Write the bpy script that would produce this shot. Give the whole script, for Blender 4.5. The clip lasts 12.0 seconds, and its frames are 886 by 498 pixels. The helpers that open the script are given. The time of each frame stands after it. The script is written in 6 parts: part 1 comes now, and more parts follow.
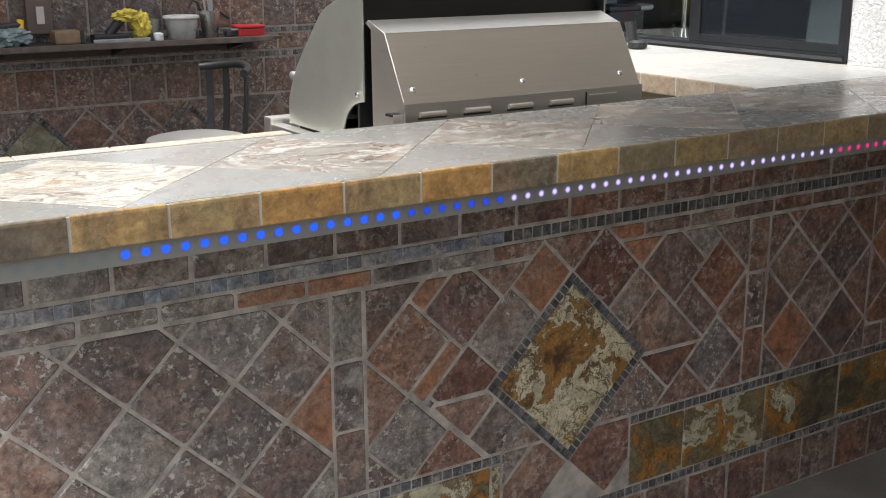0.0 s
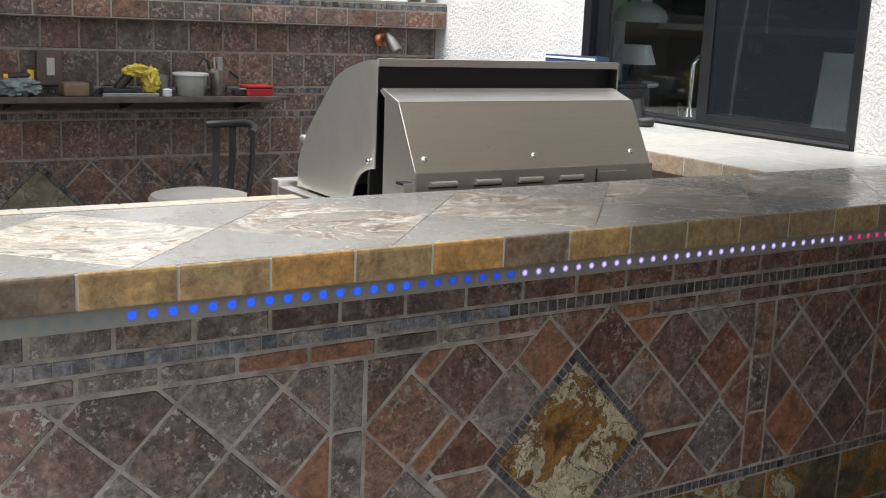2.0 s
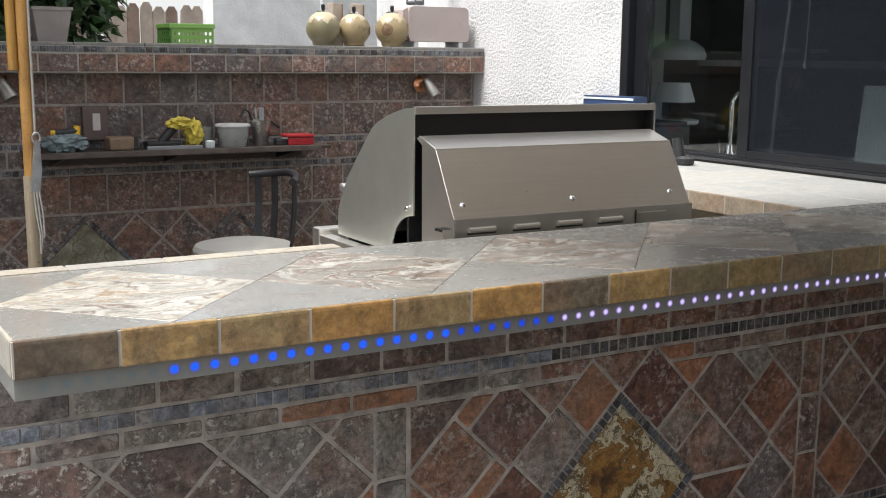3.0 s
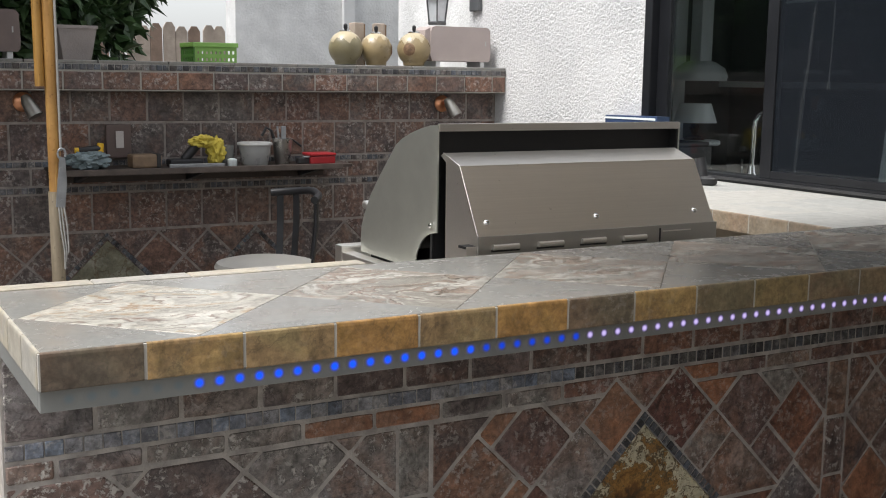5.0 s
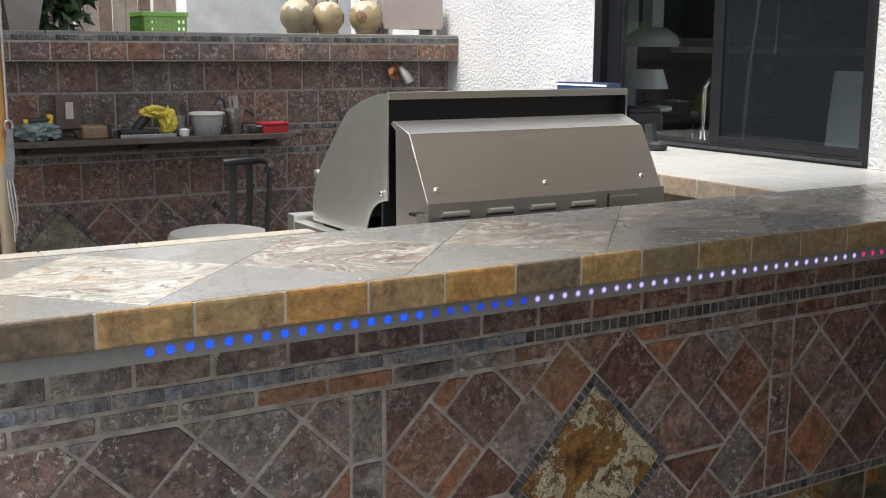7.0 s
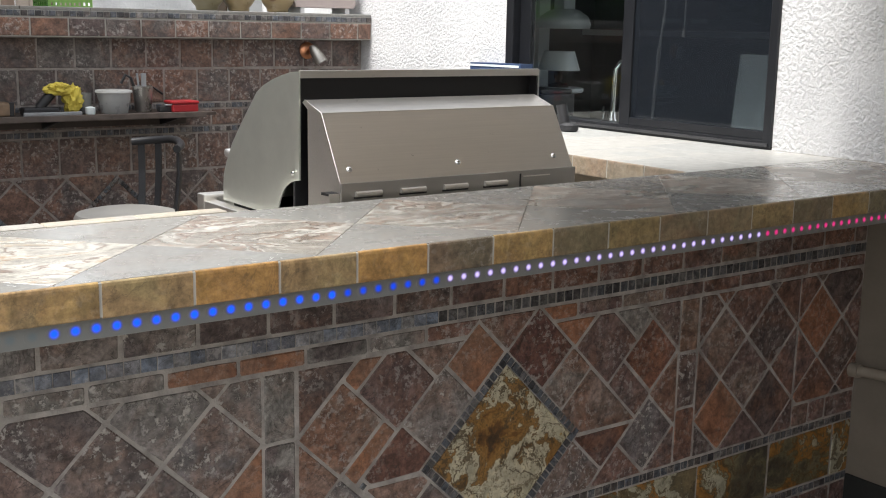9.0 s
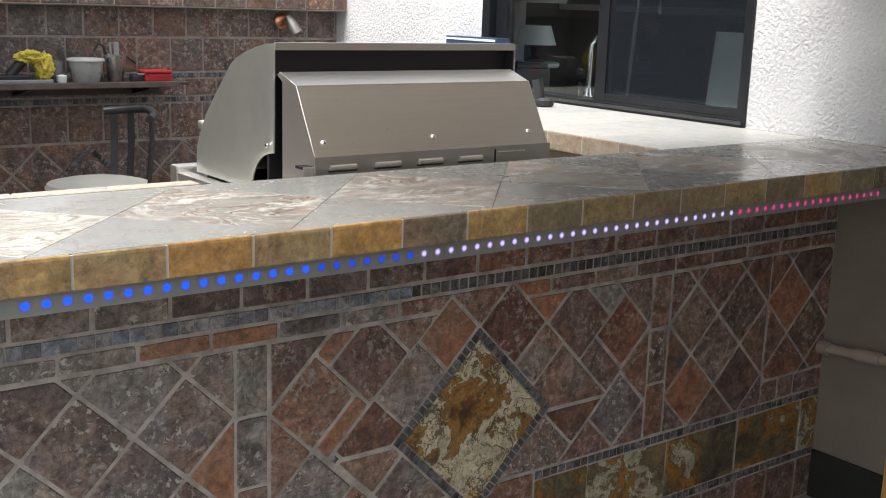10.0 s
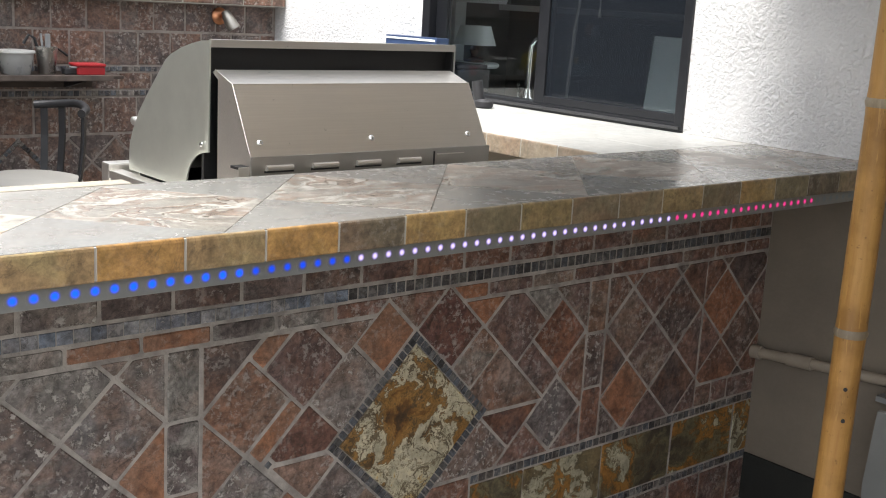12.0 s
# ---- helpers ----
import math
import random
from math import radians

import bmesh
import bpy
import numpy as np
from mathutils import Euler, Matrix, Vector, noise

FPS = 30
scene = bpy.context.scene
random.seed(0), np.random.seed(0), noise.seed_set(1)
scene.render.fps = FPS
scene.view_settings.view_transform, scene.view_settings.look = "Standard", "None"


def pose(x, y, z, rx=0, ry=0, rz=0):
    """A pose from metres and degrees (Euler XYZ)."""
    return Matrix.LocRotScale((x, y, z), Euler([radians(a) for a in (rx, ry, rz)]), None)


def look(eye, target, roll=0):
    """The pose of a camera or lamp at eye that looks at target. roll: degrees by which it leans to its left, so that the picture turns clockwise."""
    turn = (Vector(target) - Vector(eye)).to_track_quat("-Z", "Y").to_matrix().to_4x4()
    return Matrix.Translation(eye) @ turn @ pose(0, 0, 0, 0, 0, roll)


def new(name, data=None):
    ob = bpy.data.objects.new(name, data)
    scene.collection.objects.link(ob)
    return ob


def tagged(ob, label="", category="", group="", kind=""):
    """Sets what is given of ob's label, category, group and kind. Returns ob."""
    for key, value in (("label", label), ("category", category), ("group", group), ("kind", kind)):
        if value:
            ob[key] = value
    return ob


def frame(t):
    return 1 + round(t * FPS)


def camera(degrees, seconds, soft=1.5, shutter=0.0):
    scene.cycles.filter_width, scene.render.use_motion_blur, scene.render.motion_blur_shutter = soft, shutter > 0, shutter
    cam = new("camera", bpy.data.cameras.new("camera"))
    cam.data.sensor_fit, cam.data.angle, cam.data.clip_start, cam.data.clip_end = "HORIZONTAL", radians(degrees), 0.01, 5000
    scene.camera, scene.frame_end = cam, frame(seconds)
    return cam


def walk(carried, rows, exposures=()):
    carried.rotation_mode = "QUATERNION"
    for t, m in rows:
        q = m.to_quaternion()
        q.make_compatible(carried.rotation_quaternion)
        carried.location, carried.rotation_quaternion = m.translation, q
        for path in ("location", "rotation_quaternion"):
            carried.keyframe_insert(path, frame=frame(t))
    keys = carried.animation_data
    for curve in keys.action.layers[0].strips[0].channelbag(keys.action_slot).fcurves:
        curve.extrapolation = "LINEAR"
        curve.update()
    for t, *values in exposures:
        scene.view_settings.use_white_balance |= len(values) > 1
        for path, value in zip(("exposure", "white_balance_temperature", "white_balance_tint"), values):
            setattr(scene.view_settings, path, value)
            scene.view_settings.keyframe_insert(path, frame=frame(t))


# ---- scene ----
EV = 1.2                      # the camera darkens its picture a little as the window comes into view
cam = camera(43.0, 12.0, 1.05)
PATH = [
    (0, (-0.255, -1.682, 1.548), (0.786, -0.055, 1.028), -0.2),
    (0.2, (-0.256, -1.667, 1.557), (0.87, -0.08, 1.098), 1.3),
    (0.3, (-0.264, -1.657, 1.56), (0.867, -0.071, 1.107), 1.2),
    (0.4, (-0.247, -1.649, 1.593), (0.966, -0.122, 1.149), 3.2),
    (0.5, (-0.25, -1.675, 1.565), (0.967, -0.145, 1.142), 2.4),
    (1, (-0.271, -1.664, 1.544), (0.929, -0.114, 1.148), 1.1),
    (1.5, (-0.277, -1.66, 1.552), (0.838, -0.047, 1.155), 2.6),
    (2, (-0.269, -1.643, 1.556), (0.796, 0.0, 1.148), 2.4),
    (2.5, (-0.263, -1.651, 1.556), (0.765, 0.02, 1.161), 0.2),
    (3, (-0.261, -1.653, 1.568), (0.741, 0.044, 1.23), 0.6),
    (3.2, (-0.266, -1.665, 1.546), (0.733, 0.04, 1.242), -0.1),
    (4.8, (-0.277, -1.65, 1.557), (0.703, 0.069, 1.27), 0.8),
    (5, (-0.27, -1.642, 1.557), (0.707, 0.076, 1.256), 0.8),
    (5.5, (-0.266, -1.64, 1.558), (0.717, 0.07, 1.226), 0.7),
    (6, (-0.259, -1.638, 1.56), (0.745, 0.056, 1.214), 0.3),
    (6.5, (-0.263, -1.656, 1.558), (0.754, 0.031, 1.211), 0.2),
    (7, (-0.266, -1.673, 1.559), (0.77, 0.0, 1.203), 0.4),
    (7.2, (-0.247, -1.664, 1.561), (0.808, -0.003, 1.206), 0.3),
    (8.8, (-0.273, -1.691, 1.548), (0.872, -0.093, 1.181), 1.2),
    (9, (-0.262, -1.672, 1.555), (0.898, -0.089, 1.168), 1.1),
    (9.5, (-0.241, -1.647, 1.55), (0.942, -0.084, 1.153), 1.5),
    (10, (-0.262, -1.671, 1.56), (0.93, -0.125, 1.127), 2.0),
    (10.5, (-0.272, -1.676, 1.548), (0.93, -0.137, 1.117), 3.0),
    (11, (-0.268, -1.672, 1.561), (0.932, -0.136, 1.116), 3.8),
    (11.5, (-0.261, -1.671, 1.561), (0.966, -0.152, 1.128), 3.5),
    (12, (-0.245, -1.649, 1.567), (1.033, -0.173, 1.135), 3.3),
]
walk(cam, [(t, look(eye, target, roll)) for t, eye, target, roll in PATH], exposures=[(0, EV + 0.12), (1, EV + 0.05), (3, EV - 0.1), (5, EV - 0.32), (7, EV - 0.12), (9, EV + 0.04), (11, EV + 0.12), (12, EV + 0.34)])

# ---- light: bright overcast sky over a courtyard, unseen cover added to shade the near side ----
world = bpy.data.worlds.new("overcast_sky")
scene.world = world
world.use_nodes = True
wn = world.node_tree
sky = wn.nodes.new("ShaderNodeTexSky")
sky.sky_type = "NISHITA"
sky.sun_disc = False
sky.sun_elevation, sky.sun_rotation = radians(61), radians(-96)
sky.dust_density, sky.air_density = 4.0, 1.0
soft_sky = wn.nodes.new("ShaderNodeHueSaturation")
soft_sky.inputs["Saturation"].default_value = 0.5
wn.links.new(sky.outputs[0], soft_sky.inputs["Color"])
# thin bright cloud spread evenly over the whole sky
cloud_veil = wn.nodes.new("ShaderNodeMix")
cloud_veil.data_type = "RGBA"
cloud_veil.inputs[0].default_value = 0.5
cloud_veil.inputs[7].default_value = (4.0, 4.1, 4.2, 1)
wn.links.new(soft_sky.outputs[0], cloud_veil.inputs[6])
wn.links.new(cloud_veil.outputs[2], wn.nodes["Background"].inputs[0])
wn.nodes["Background"].inputs[1].default_value = 0.15
sun_data = bpy.data.lights.new("sun", "SUN")
sun_data.energy, sun_data.angle, sun_data.color = 2.3, radians(28), (1.0, 0.99, 0.97)
sun = new("sun", sun_data)
sun.matrix_world = look((0, 0, 10), (3.2, 0.35, 3.8))

# ---- materials ----
def nodes_of(name):
    m = bpy.data.materials.new(name)
    m.use_nodes = True
    nt = m.node_tree
    return m, nt, nt.nodes["Principled BSDF"]


def node(nt, kind, ins=None, **props):
    n = nt.nodes.new(kind)
    for k, v in props.items():
        setattr(n, k, v)
    for k, v in (ins or {}).items():
        if isinstance(v, bpy.types.NodeSocket):
            nt.links.new(v, n.inputs[k])
        else:
            n.inputs[k].default_value = v
    return n


def ramp(nt, fac, stops, mode="LINEAR"):
    r = nt.nodes.new("ShaderNodeValToRGB")
    r.color_ramp.interpolation = mode
    while len(r.color_ramp.elements) < len(stops):
        r.color_ramp.elements.new(0.5)
    for e, (p, c) in zip(r.color_ramp.elements, stops):
        e.position, e.color = p, (*c, 1) if len(c) == 3 else c
    nt.links.new(fac, r.inputs[0])
    return r.outputs[0]


def grey(v):
    return (v, v, v)


def mix(nt, fac, a, b, how="MIX"):
    n = nt.nodes.new("ShaderNodeMix")
    n.data_type, n.blend_type = "RGBA", how
    for sock, v in ((0, fac), (6, a), (7, b)):
        if isinstance(v, bpy.types.NodeSocket):
            nt.links.new(v, n.inputs[sock])
        else:
            n.inputs[sock].default_value = v if sock == 0 else (*v, 1)
    return n.outputs[2]


def noise_tex(nt, vec, scale, detail=5.0, rough=0.55, distort=0.0):
    return node(nt, "ShaderNodeTexNoise", {"Vector": vec, "Scale": scale, "Detail": detail, "Roughness": rough, "Distortion": distort}).outputs[0]


def place_vec(nt, shift=0.0, island=False):
    """World place, pushed apart for each object so that pieces cut from other stones differ."""
    pos = node(nt, "ShaderNodeNewGeometry").outputs["Position"]
    if not shift:
        return pos, None
    rnd = node(nt, "ShaderNodeNewGeometry").outputs["Random Per Island"] if island else node(nt, "ShaderNodeObjectInfo").outputs["Random"]
    off = node(nt, "ShaderNodeVectorMath", {0: (shift, shift * 0.7, shift * 1.3), "Scale": rnd}, operation="SCALE").outputs[0]
    return node(nt, "ShaderNodeVectorMath", {0: pos, 1: off}).outputs[0], rnd


def bump(nt, bsdf, height, dist, strength=1.0, before=None):
    b = node(nt, "ShaderNodeBump", {"Height": height, "Distance": dist, "Strength": strength})
    if before is not None:
        nt.links.new(before.outputs[0], b.inputs["Normal"])
    nt.links.new(b.outputs[0], bsdf.inputs["Normal"])
    return b


def plain(name, colour, rough=0.5, metal=0.0, vary=0.12, scale=12.0, relief=0.0004, fine=140.0, **more):
    """Painted, plastic, cloth or metal surfaces with faint two-scale variation."""
    m, nt, b = nodes_of(name)
    pos, _ = place_vec(nt)
    big, small = noise_tex(nt, pos, scale), noise_tex(nt, pos, fine, 3)
    dark = tuple(c * (1 - vary) for c in colour)
    light = tuple(min(1, c * (1 + vary)) for c in colour)
    col = ramp(nt, big, [(0.35, dark), (0.65, light)])
    col = mix(nt, 0.25, col, mix(nt, small, dark, light))
    nt.links.new(col, b.inputs["Base Color"])
    b.inputs["Metallic"].default_value = metal
    nt.links.new(ramp(nt, big, [(0.3, grey(max(0.02, rough - 0.06))), (0.7, grey(rough + 0.06))]), b.inputs["Roughness"])
    if relief:
        bump(nt, b, small, relief)
    for k, v in more.items():
        b.inputs[k].default_value = v
    return m


def slate(name, palette, pits=0.5, rough=0.5, relief=0.004, island=False, mottle=1.0, rust=0.0):
    """Cleft multicolour slate: one hue for each stone, clouded with others, rust stains, pale crusts and dark clefts."""
    m, nt, b = nodes_of(name)
    pos, rnd = place_vec(nt, 9.0, island)
    base = ramp(nt, rnd, [(k / len(palette), c) for k, c in enumerate(palette)], "CONSTANT")
    cloud = noise_tex(nt, pos, 8.0, 8, 0.64, 0.5)
    rnd2 = node(nt, "ShaderNodeMath", {0: rnd, 1: 7.31}, operation="MULTIPLY").outputs[0]
    rnd2 = node(nt, "ShaderNodeMath", {0: rnd2}, operation="FRACT").outputs[0]
    other = ramp(nt, rnd2, [(k / len(palette), c) for k, c in enumerate(palette[2:] + palette[:2])], "CONSTANT")
    col = mix(nt, ramp(nt, cloud, [(0.45, grey(0)), (0.56, grey(0.95))]), base, other)
    if rust:
        stain = noise_tex(nt, pos, 6.0, 7, 0.62, 0.8)
        level = node(nt, "ShaderNodeMath", {0: rnd2, 1: 0.16}, operation="MULTIPLY").outputs[0]
        stain = node(nt, "ShaderNodeMath", {0: stain, 1: level}, operation="ADD").outputs[0]
        col = mix(nt, ramp(nt, stain, [(0.56, grey(0)), (0.70, grey(rust))]), col, (0.255, 0.116, 0.064))
    grain = noise_tex(nt, pos, 70.0, 6, 0.7)
    col = mix(nt, 1.0, col, ramp(nt, grain, [(0.30, grey(1 - 0.55 * mottle)), (0.70, grey(1 + 0.45 * mottle))]), "MULTIPLY")
    shade = noise_tex(nt, pos, 22.0, 7, 0.64, 0.7)
    col = mix(nt, 1.0, col, ramp(nt, shade, [(0.32, grey(1 - 0.55 * mottle)), (0.66, grey(1 + 0.36 * mottle))]), "MULTIPLY")
    cleft = node(nt, "ShaderNodeMath", {0: noise_tex(nt, pos, 13.0, 6, 0.62, 0.8), 1: 0.5}, operation="SUBTRACT").outputs[0]
    cleft = node(nt, "ShaderNodeMath", {0: cleft}, operation="ABSOLUTE").outputs[0]
    gate = noise_tex(nt, pos, 7.0, 3, 0.5)
    cleft = node(nt, "ShaderNodeMath", {0: ramp(nt, cleft, [(0.0, grey(1)), (0.016, grey(0))]), 1: ramp(nt, gate, [(0.44, grey(max(0, 0.9 * mottle - 0.25))), (0.56, grey(0))])}, operation="MULTIPLY").outputs[0]
    col = mix(nt, cleft, col, (0.035, 0.028, 0.026))
    if pits:
        crust = noise_tex(nt, pos, 58.0, 8, 0.72, 0.25)
        crust = node(nt, "ShaderNodeMath", {0: ramp(nt, crust, [(0.525, grey(0)), (0.585, grey(1))]), 1: ramp(nt, gate, [(0.41, grey(0)), (0.56, grey(1))])}, operation="MULTIPLY").outputs[0]
        crust = node(nt, "ShaderNodeMath", {0: crust, 1: pits}, operation="MULTIPLY").outputs[0]
        col = mix(nt, crust, col, (0.56, 0.52, 0.48))
    nt.links.new(col, b.inputs["Base Color"])
    nt.links.new(ramp(nt, shade, [(0.3, grey(rough + 0.12)), (0.7, grey(rough - 0.1))]), b.inputs["Roughness"])
    last = bump(nt, b, shade, relief)
    if pits:
        last = bump(nt, b, crust, relief * 0.35, 1.0, last)
    bump(nt, b, grain, relief * 0.3, 1.0, last)
    return m


SLATE = slate("brown_slate", [(0.255, 0.228, 0.213), (0.175, 0.138, 0.132), (0.264, 0.246, 0.224), (0.235, 0.170, 0.142),
                              (0.205, 0.185, 0.182), (0.150, 0.122, 0.116), (0.250, 0.234, 0.212), (0.262, 0.220, 0.195)], 0.95, rust=0.32)
RED_SLATE = slate("purple_brown_slate", [(0.238, 0.138, 0.112), (0.178, 0.110, 0.097), (0.262, 0.190, 0.152), (0.285, 0.146, 0.100),
                                        (0.190, 0.136, 0.124), (0.235, 0.132, 0.102), (0.250, 0.190, 0.152), (0.168, 0.108, 0.096)], 0.45, rust=0.5)
RUST_SLATE = slate("rust_slate", [(0.36, 0.165, 0.088), (0.33, 0.15, 0.085), (0.31, 0.17, 0.11)], 0.3, mottle=0.75, rust=0.5)
DARK_SLATE = slate("dark_brown_slate", [(0.135, 0.098, 0.090), (0.155, 0.118, 0.106), (0.122, 0.092, 0.085)], 0.45, rust=0.45)
RUSTY_GREY = slate("rust_tinged_grey_slate", [(0.262, 0.190, 0.158), (0.240, 0.206, 0.178), (0.268, 0.172, 0.134)], 0.5, rust=0.6)
DARK_RED = slate("dark_red_slate", [(0.150, 0.072, 0.060), (0.130, 0.080, 0.070), (0.165, 0.082, 0.062)], 0.6, rust=0.5)
RUST_RED = slate("rust_red_slate", [(0.225, 0.105, 0.072), (0.20, 0.118, 0.092), (0.235, 0.112, 0.075)], 0.5, rust=0.5)
SLATE_BACK = slate("red_brown_slate", [(0.128, 0.090, 0.080), (0.104, 0.074, 0.068), (0.132, 0.108, 0.098), (0.165, 0.094, 0.070),
                                      (0.102, 0.080, 0.075), (0.138, 0.094, 0.080), (0.122, 0.104, 0.095), (0.150, 0.100, 0.080)], 0.45, rust=0.35)
GREY_SLATE = slate("grey_green_slate", [(0.242, 0.238, 0.222), (0.222, 0.220, 0.207), (0.250, 0.240, 0.218)], 0, 0.22, 0.00015, False, 0.25, 0.08)
RUST_BACK = slate("dull_rust_slate", [(0.20, 0.112, 0.080), (0.185, 0.108, 0.082), (0.172, 0.118, 0.095)], 0.5, rust=0.4)
PALE_SLATE = slate("sheen_pale_slate", [(0.449, 0.444, 0.420), (0.410, 0.410, 0.390), (0.478, 0.464, 0.430)], 0, 0.37, 0.00012, False, 0.15)
MOSAIC = slate("mosaic_stone", [(0.095, 0.10, 0.112), (0.05, 0.048, 0.052), (0.14, 0.135, 0.14), (0.085, 0.078, 0.08),
                                (0.105, 0.115, 0.135), (0.13, 0.125, 0.12)], 0.2, 0.32, 0.0012)
# blue-grey stones; part of the tint is the blue lights' glow, put into the colour
MOSAIC_BLUE = slate("glow_tinted_blue_mosaic", [(0.23, 0.25, 0.295), (0.18, 0.20, 0.245), (0.29, 0.29, 0.31), (0.21, 0.20, 0.21), (0.19, 0.225, 0.285), (0.26, 0.255, 0.26), (0.15, 0.155, 0.18)], 0.4, 0.3, 0.0012)
MOSAIC_MANY = slate("small_mosaic_stones", [(0.105, 0.115, 0.135), (0.05, 0.048, 0.052), (0.15, 0.145, 0.15), (0.10, 0.085, 0.08),
                                            (0.10, 0.11, 0.125), (0.20, 0.18, 0.165)], 0.35, 0.32, 0.0012, True)
NOSING = slate("ochre_slate", [(0.38, 0.255, 0.105), (0.285, 0.215, 0.108), (0.32, 0.24, 0.12)], 0.1, 0.38, 0.0014, False, 0.75, 0.3)
NOSING_ORANGE = slate("orange_ochre_slate", [(0.42, 0.25, 0.085), (0.39, 0.225, 0.075), (0.27, 0.205, 0.10)], 0.05, 0.38, 0.0014, False, 0.75, 0.22)
NOSING_OLIVE = slate("olive_slate", [(0.20, 0.168, 0.102), (0.235, 0.198, 0.122), (0.19, 0.15, 0.098)], 0.15, 0.38, 0.0014, False, 0.6, 0.25)
NOSING_DARK = slate("dark_olive_brown_slate", [(0.135, 0.105, 0.072), (0.155, 0.125, 0.085), (0.12, 0.095, 0.07)], 0.25, 0.4, 0.0018, False, 0.7, 0.2)
NOSING_TAN = slate("tan_edge_slate", [(0.27, 0.215, 0.155), (0.30, 0.25, 0.19), (0.25, 0.20, 0.15)], 0.15, 0.4, 0.0014, False, 0.5, 0.25)
# pale stone of the far trim; on the end tiles it stands for sky glare
NOSING_PALE = slate("pale_ochre_and_glare_slate", [(0.40, 0.37, 0.31), (0.43, 0.385, 0.30), (0.38, 0.36, 0.32)], 0.1, 0.4, 0.0012, False, 0.3, 0.1)


def veined(name, stops, scale, stretch, rough, relief, swirl, spread=0.0, seams=0.8, detail=10.0, seam_width=0.012):
    """Strongly figured stone: warped bands with thin dark seams, each piece with its own share of the colours."""
    m, nt, b = nodes_of(name)
    pos, rnd = place_vec(nt, 13.0)
    warp = node(nt, "ShaderNodeTexNoise", {"Vector": pos, "Scale": 5.0, "Detail": 6.0, "Roughness": 0.62}).outputs["Color"]
    warp = node(nt, "ShaderNodeVectorMath", {0: warp, 1: (0.5, 0.5, 0.5)}, operation="SUBTRACT").outputs[0]
    warp = node(nt, "ShaderNodeVectorMath", {0: warp, "Scale": swirl}, operation="SCALE").outputs[0]
    vec = node(nt, "ShaderNodeVectorMath", {0: pos, 1: warp}).outputs[0]
    vec = node(nt, "ShaderNodeVectorMath", {0: vec, 1: stretch}, operation="MULTIPLY").outputs[0]
    body = noise_tex(nt, vec, scale, detail, 0.62, 0.5)
    if spread:
        own = node(nt, "ShaderNodeMath", {0: rnd, 1: 0.5}, operation="SUBTRACT").outputs[0]
        body = node(nt, "ShaderNodeMath", {0: own, 1: spread, 2: body}, operation="MULTIPLY_ADD").outputs[0]
    col = ramp(nt, body, stops)
    seam = node(nt, "ShaderNodeMath", {0: noise_tex(nt, vec, scale * 0.8, 5, 0.55), 1: 0.5}, operation="SUBTRACT").outputs[0]
    seam = node(nt, "ShaderNodeMath", {0: seam}, operation="ABSOLUTE").outputs[0]
    col = mix(nt, ramp(nt, seam, [(0.0, grey(seams)), (seam_width * 0.45, grey(seams)), (seam_width, grey(0))]), col, (0.10, 0.065, 0.03))
    grain = noise_tex(nt, pos, 90.0, 5, 0.65)
    col = mix(nt, 1.0, col, ramp(nt, grain, [(0.3, grey(0.75)), (0.7, grey(1.2))]), "MULTIPLY")
    smudge = noise_tex(nt, pos, 16.0, 6, 0.65)
    col = mix(nt, 1.0, col, ramp(nt, smudge, [(0.32, grey(0.72)), (0.6, grey(1.12))]), "MULTIPLY")
    nt.links.new(col, b.inputs["Base Color"])
    nt.links.new(ramp(nt, body, [(0.3, grey(rough + 0.15)), (0.7, grey(rough - 0.08))]), b.inputs["Roughness"])
    low = bump(nt, b, body, relief)
    bump(nt, b, grain, relief * 0.15, 1.0, low)
    return m


GOLD = veined("cream_and_gold_slate", [(0.290, (0.07, 0.04, 0.018)), (0.360, (0.20, 0.095, 0.026)), (0.400, (0.36, 0.19, 0.05)), (0.415, (0.11, 0.065, 0.025)), (0.430, (0.34, 0.18, 0.05)), (0.458, (0.25, 0.14, 0.05)), (0.470, (0.06, 0.042, 0.024)), (0.482, (0.54, 0.48, 0.33)),
                                       (0.530, (0.62, 0.57, 0.42)), (0.542, (0.16, 0.11, 0.055)), (0.554, (0.52, 0.48, 0.34)), (0.600, (0.56, 0.50, 0.34)), (0.630, (0.46, 0.30, 0.10)), (0.710, (0.22, 0.11, 0.035))], 6.2, (1, 1, 1), 0.45, 0.006, 0.29, 0, 0.9, 4.8, 0.016)
AMBER = veined("amber_slate", [(0.30, (0.06, 0.048, 0.035)), (0.38, (0.115, 0.095, 0.06)), (0.435, (0.20, 0.175, 0.10)), (0.455, (0.12, 0.075, 0.03)), (0.475, (0.30, 0.135, 0.03)), (0.515, (0.38, 0.19, 0.045)), (0.53, (0.12, 0.075, 0.03)), (0.545, (0.23, 0.21, 0.13)), (0.565, (0.50, 0.46, 0.34)), (0.61, (0.42, 0.39, 0.28)), (0.625, (0.12, 0.095, 0.055)), (0.68, (0.22, 0.17, 0.09))],
               4.4, (1, 1.3, 1.3), 0.40, 0.004, 0.24, 0.16, 0.8, 6.0)
OLIVE = veined("olive_grey_slate", [(0.30, (0.09, 0.075, 0.05)), (0.45, (0.17, 0.16, 0.11)), (0.52, (0.22, 0.21, 0.16)), (0.60, (0.26, 0.25, 0.20)), (0.72, (0.20, 0.14, 0.07))], 7.0, (1, 1, 1), 0.45, 0.004, 0.2)
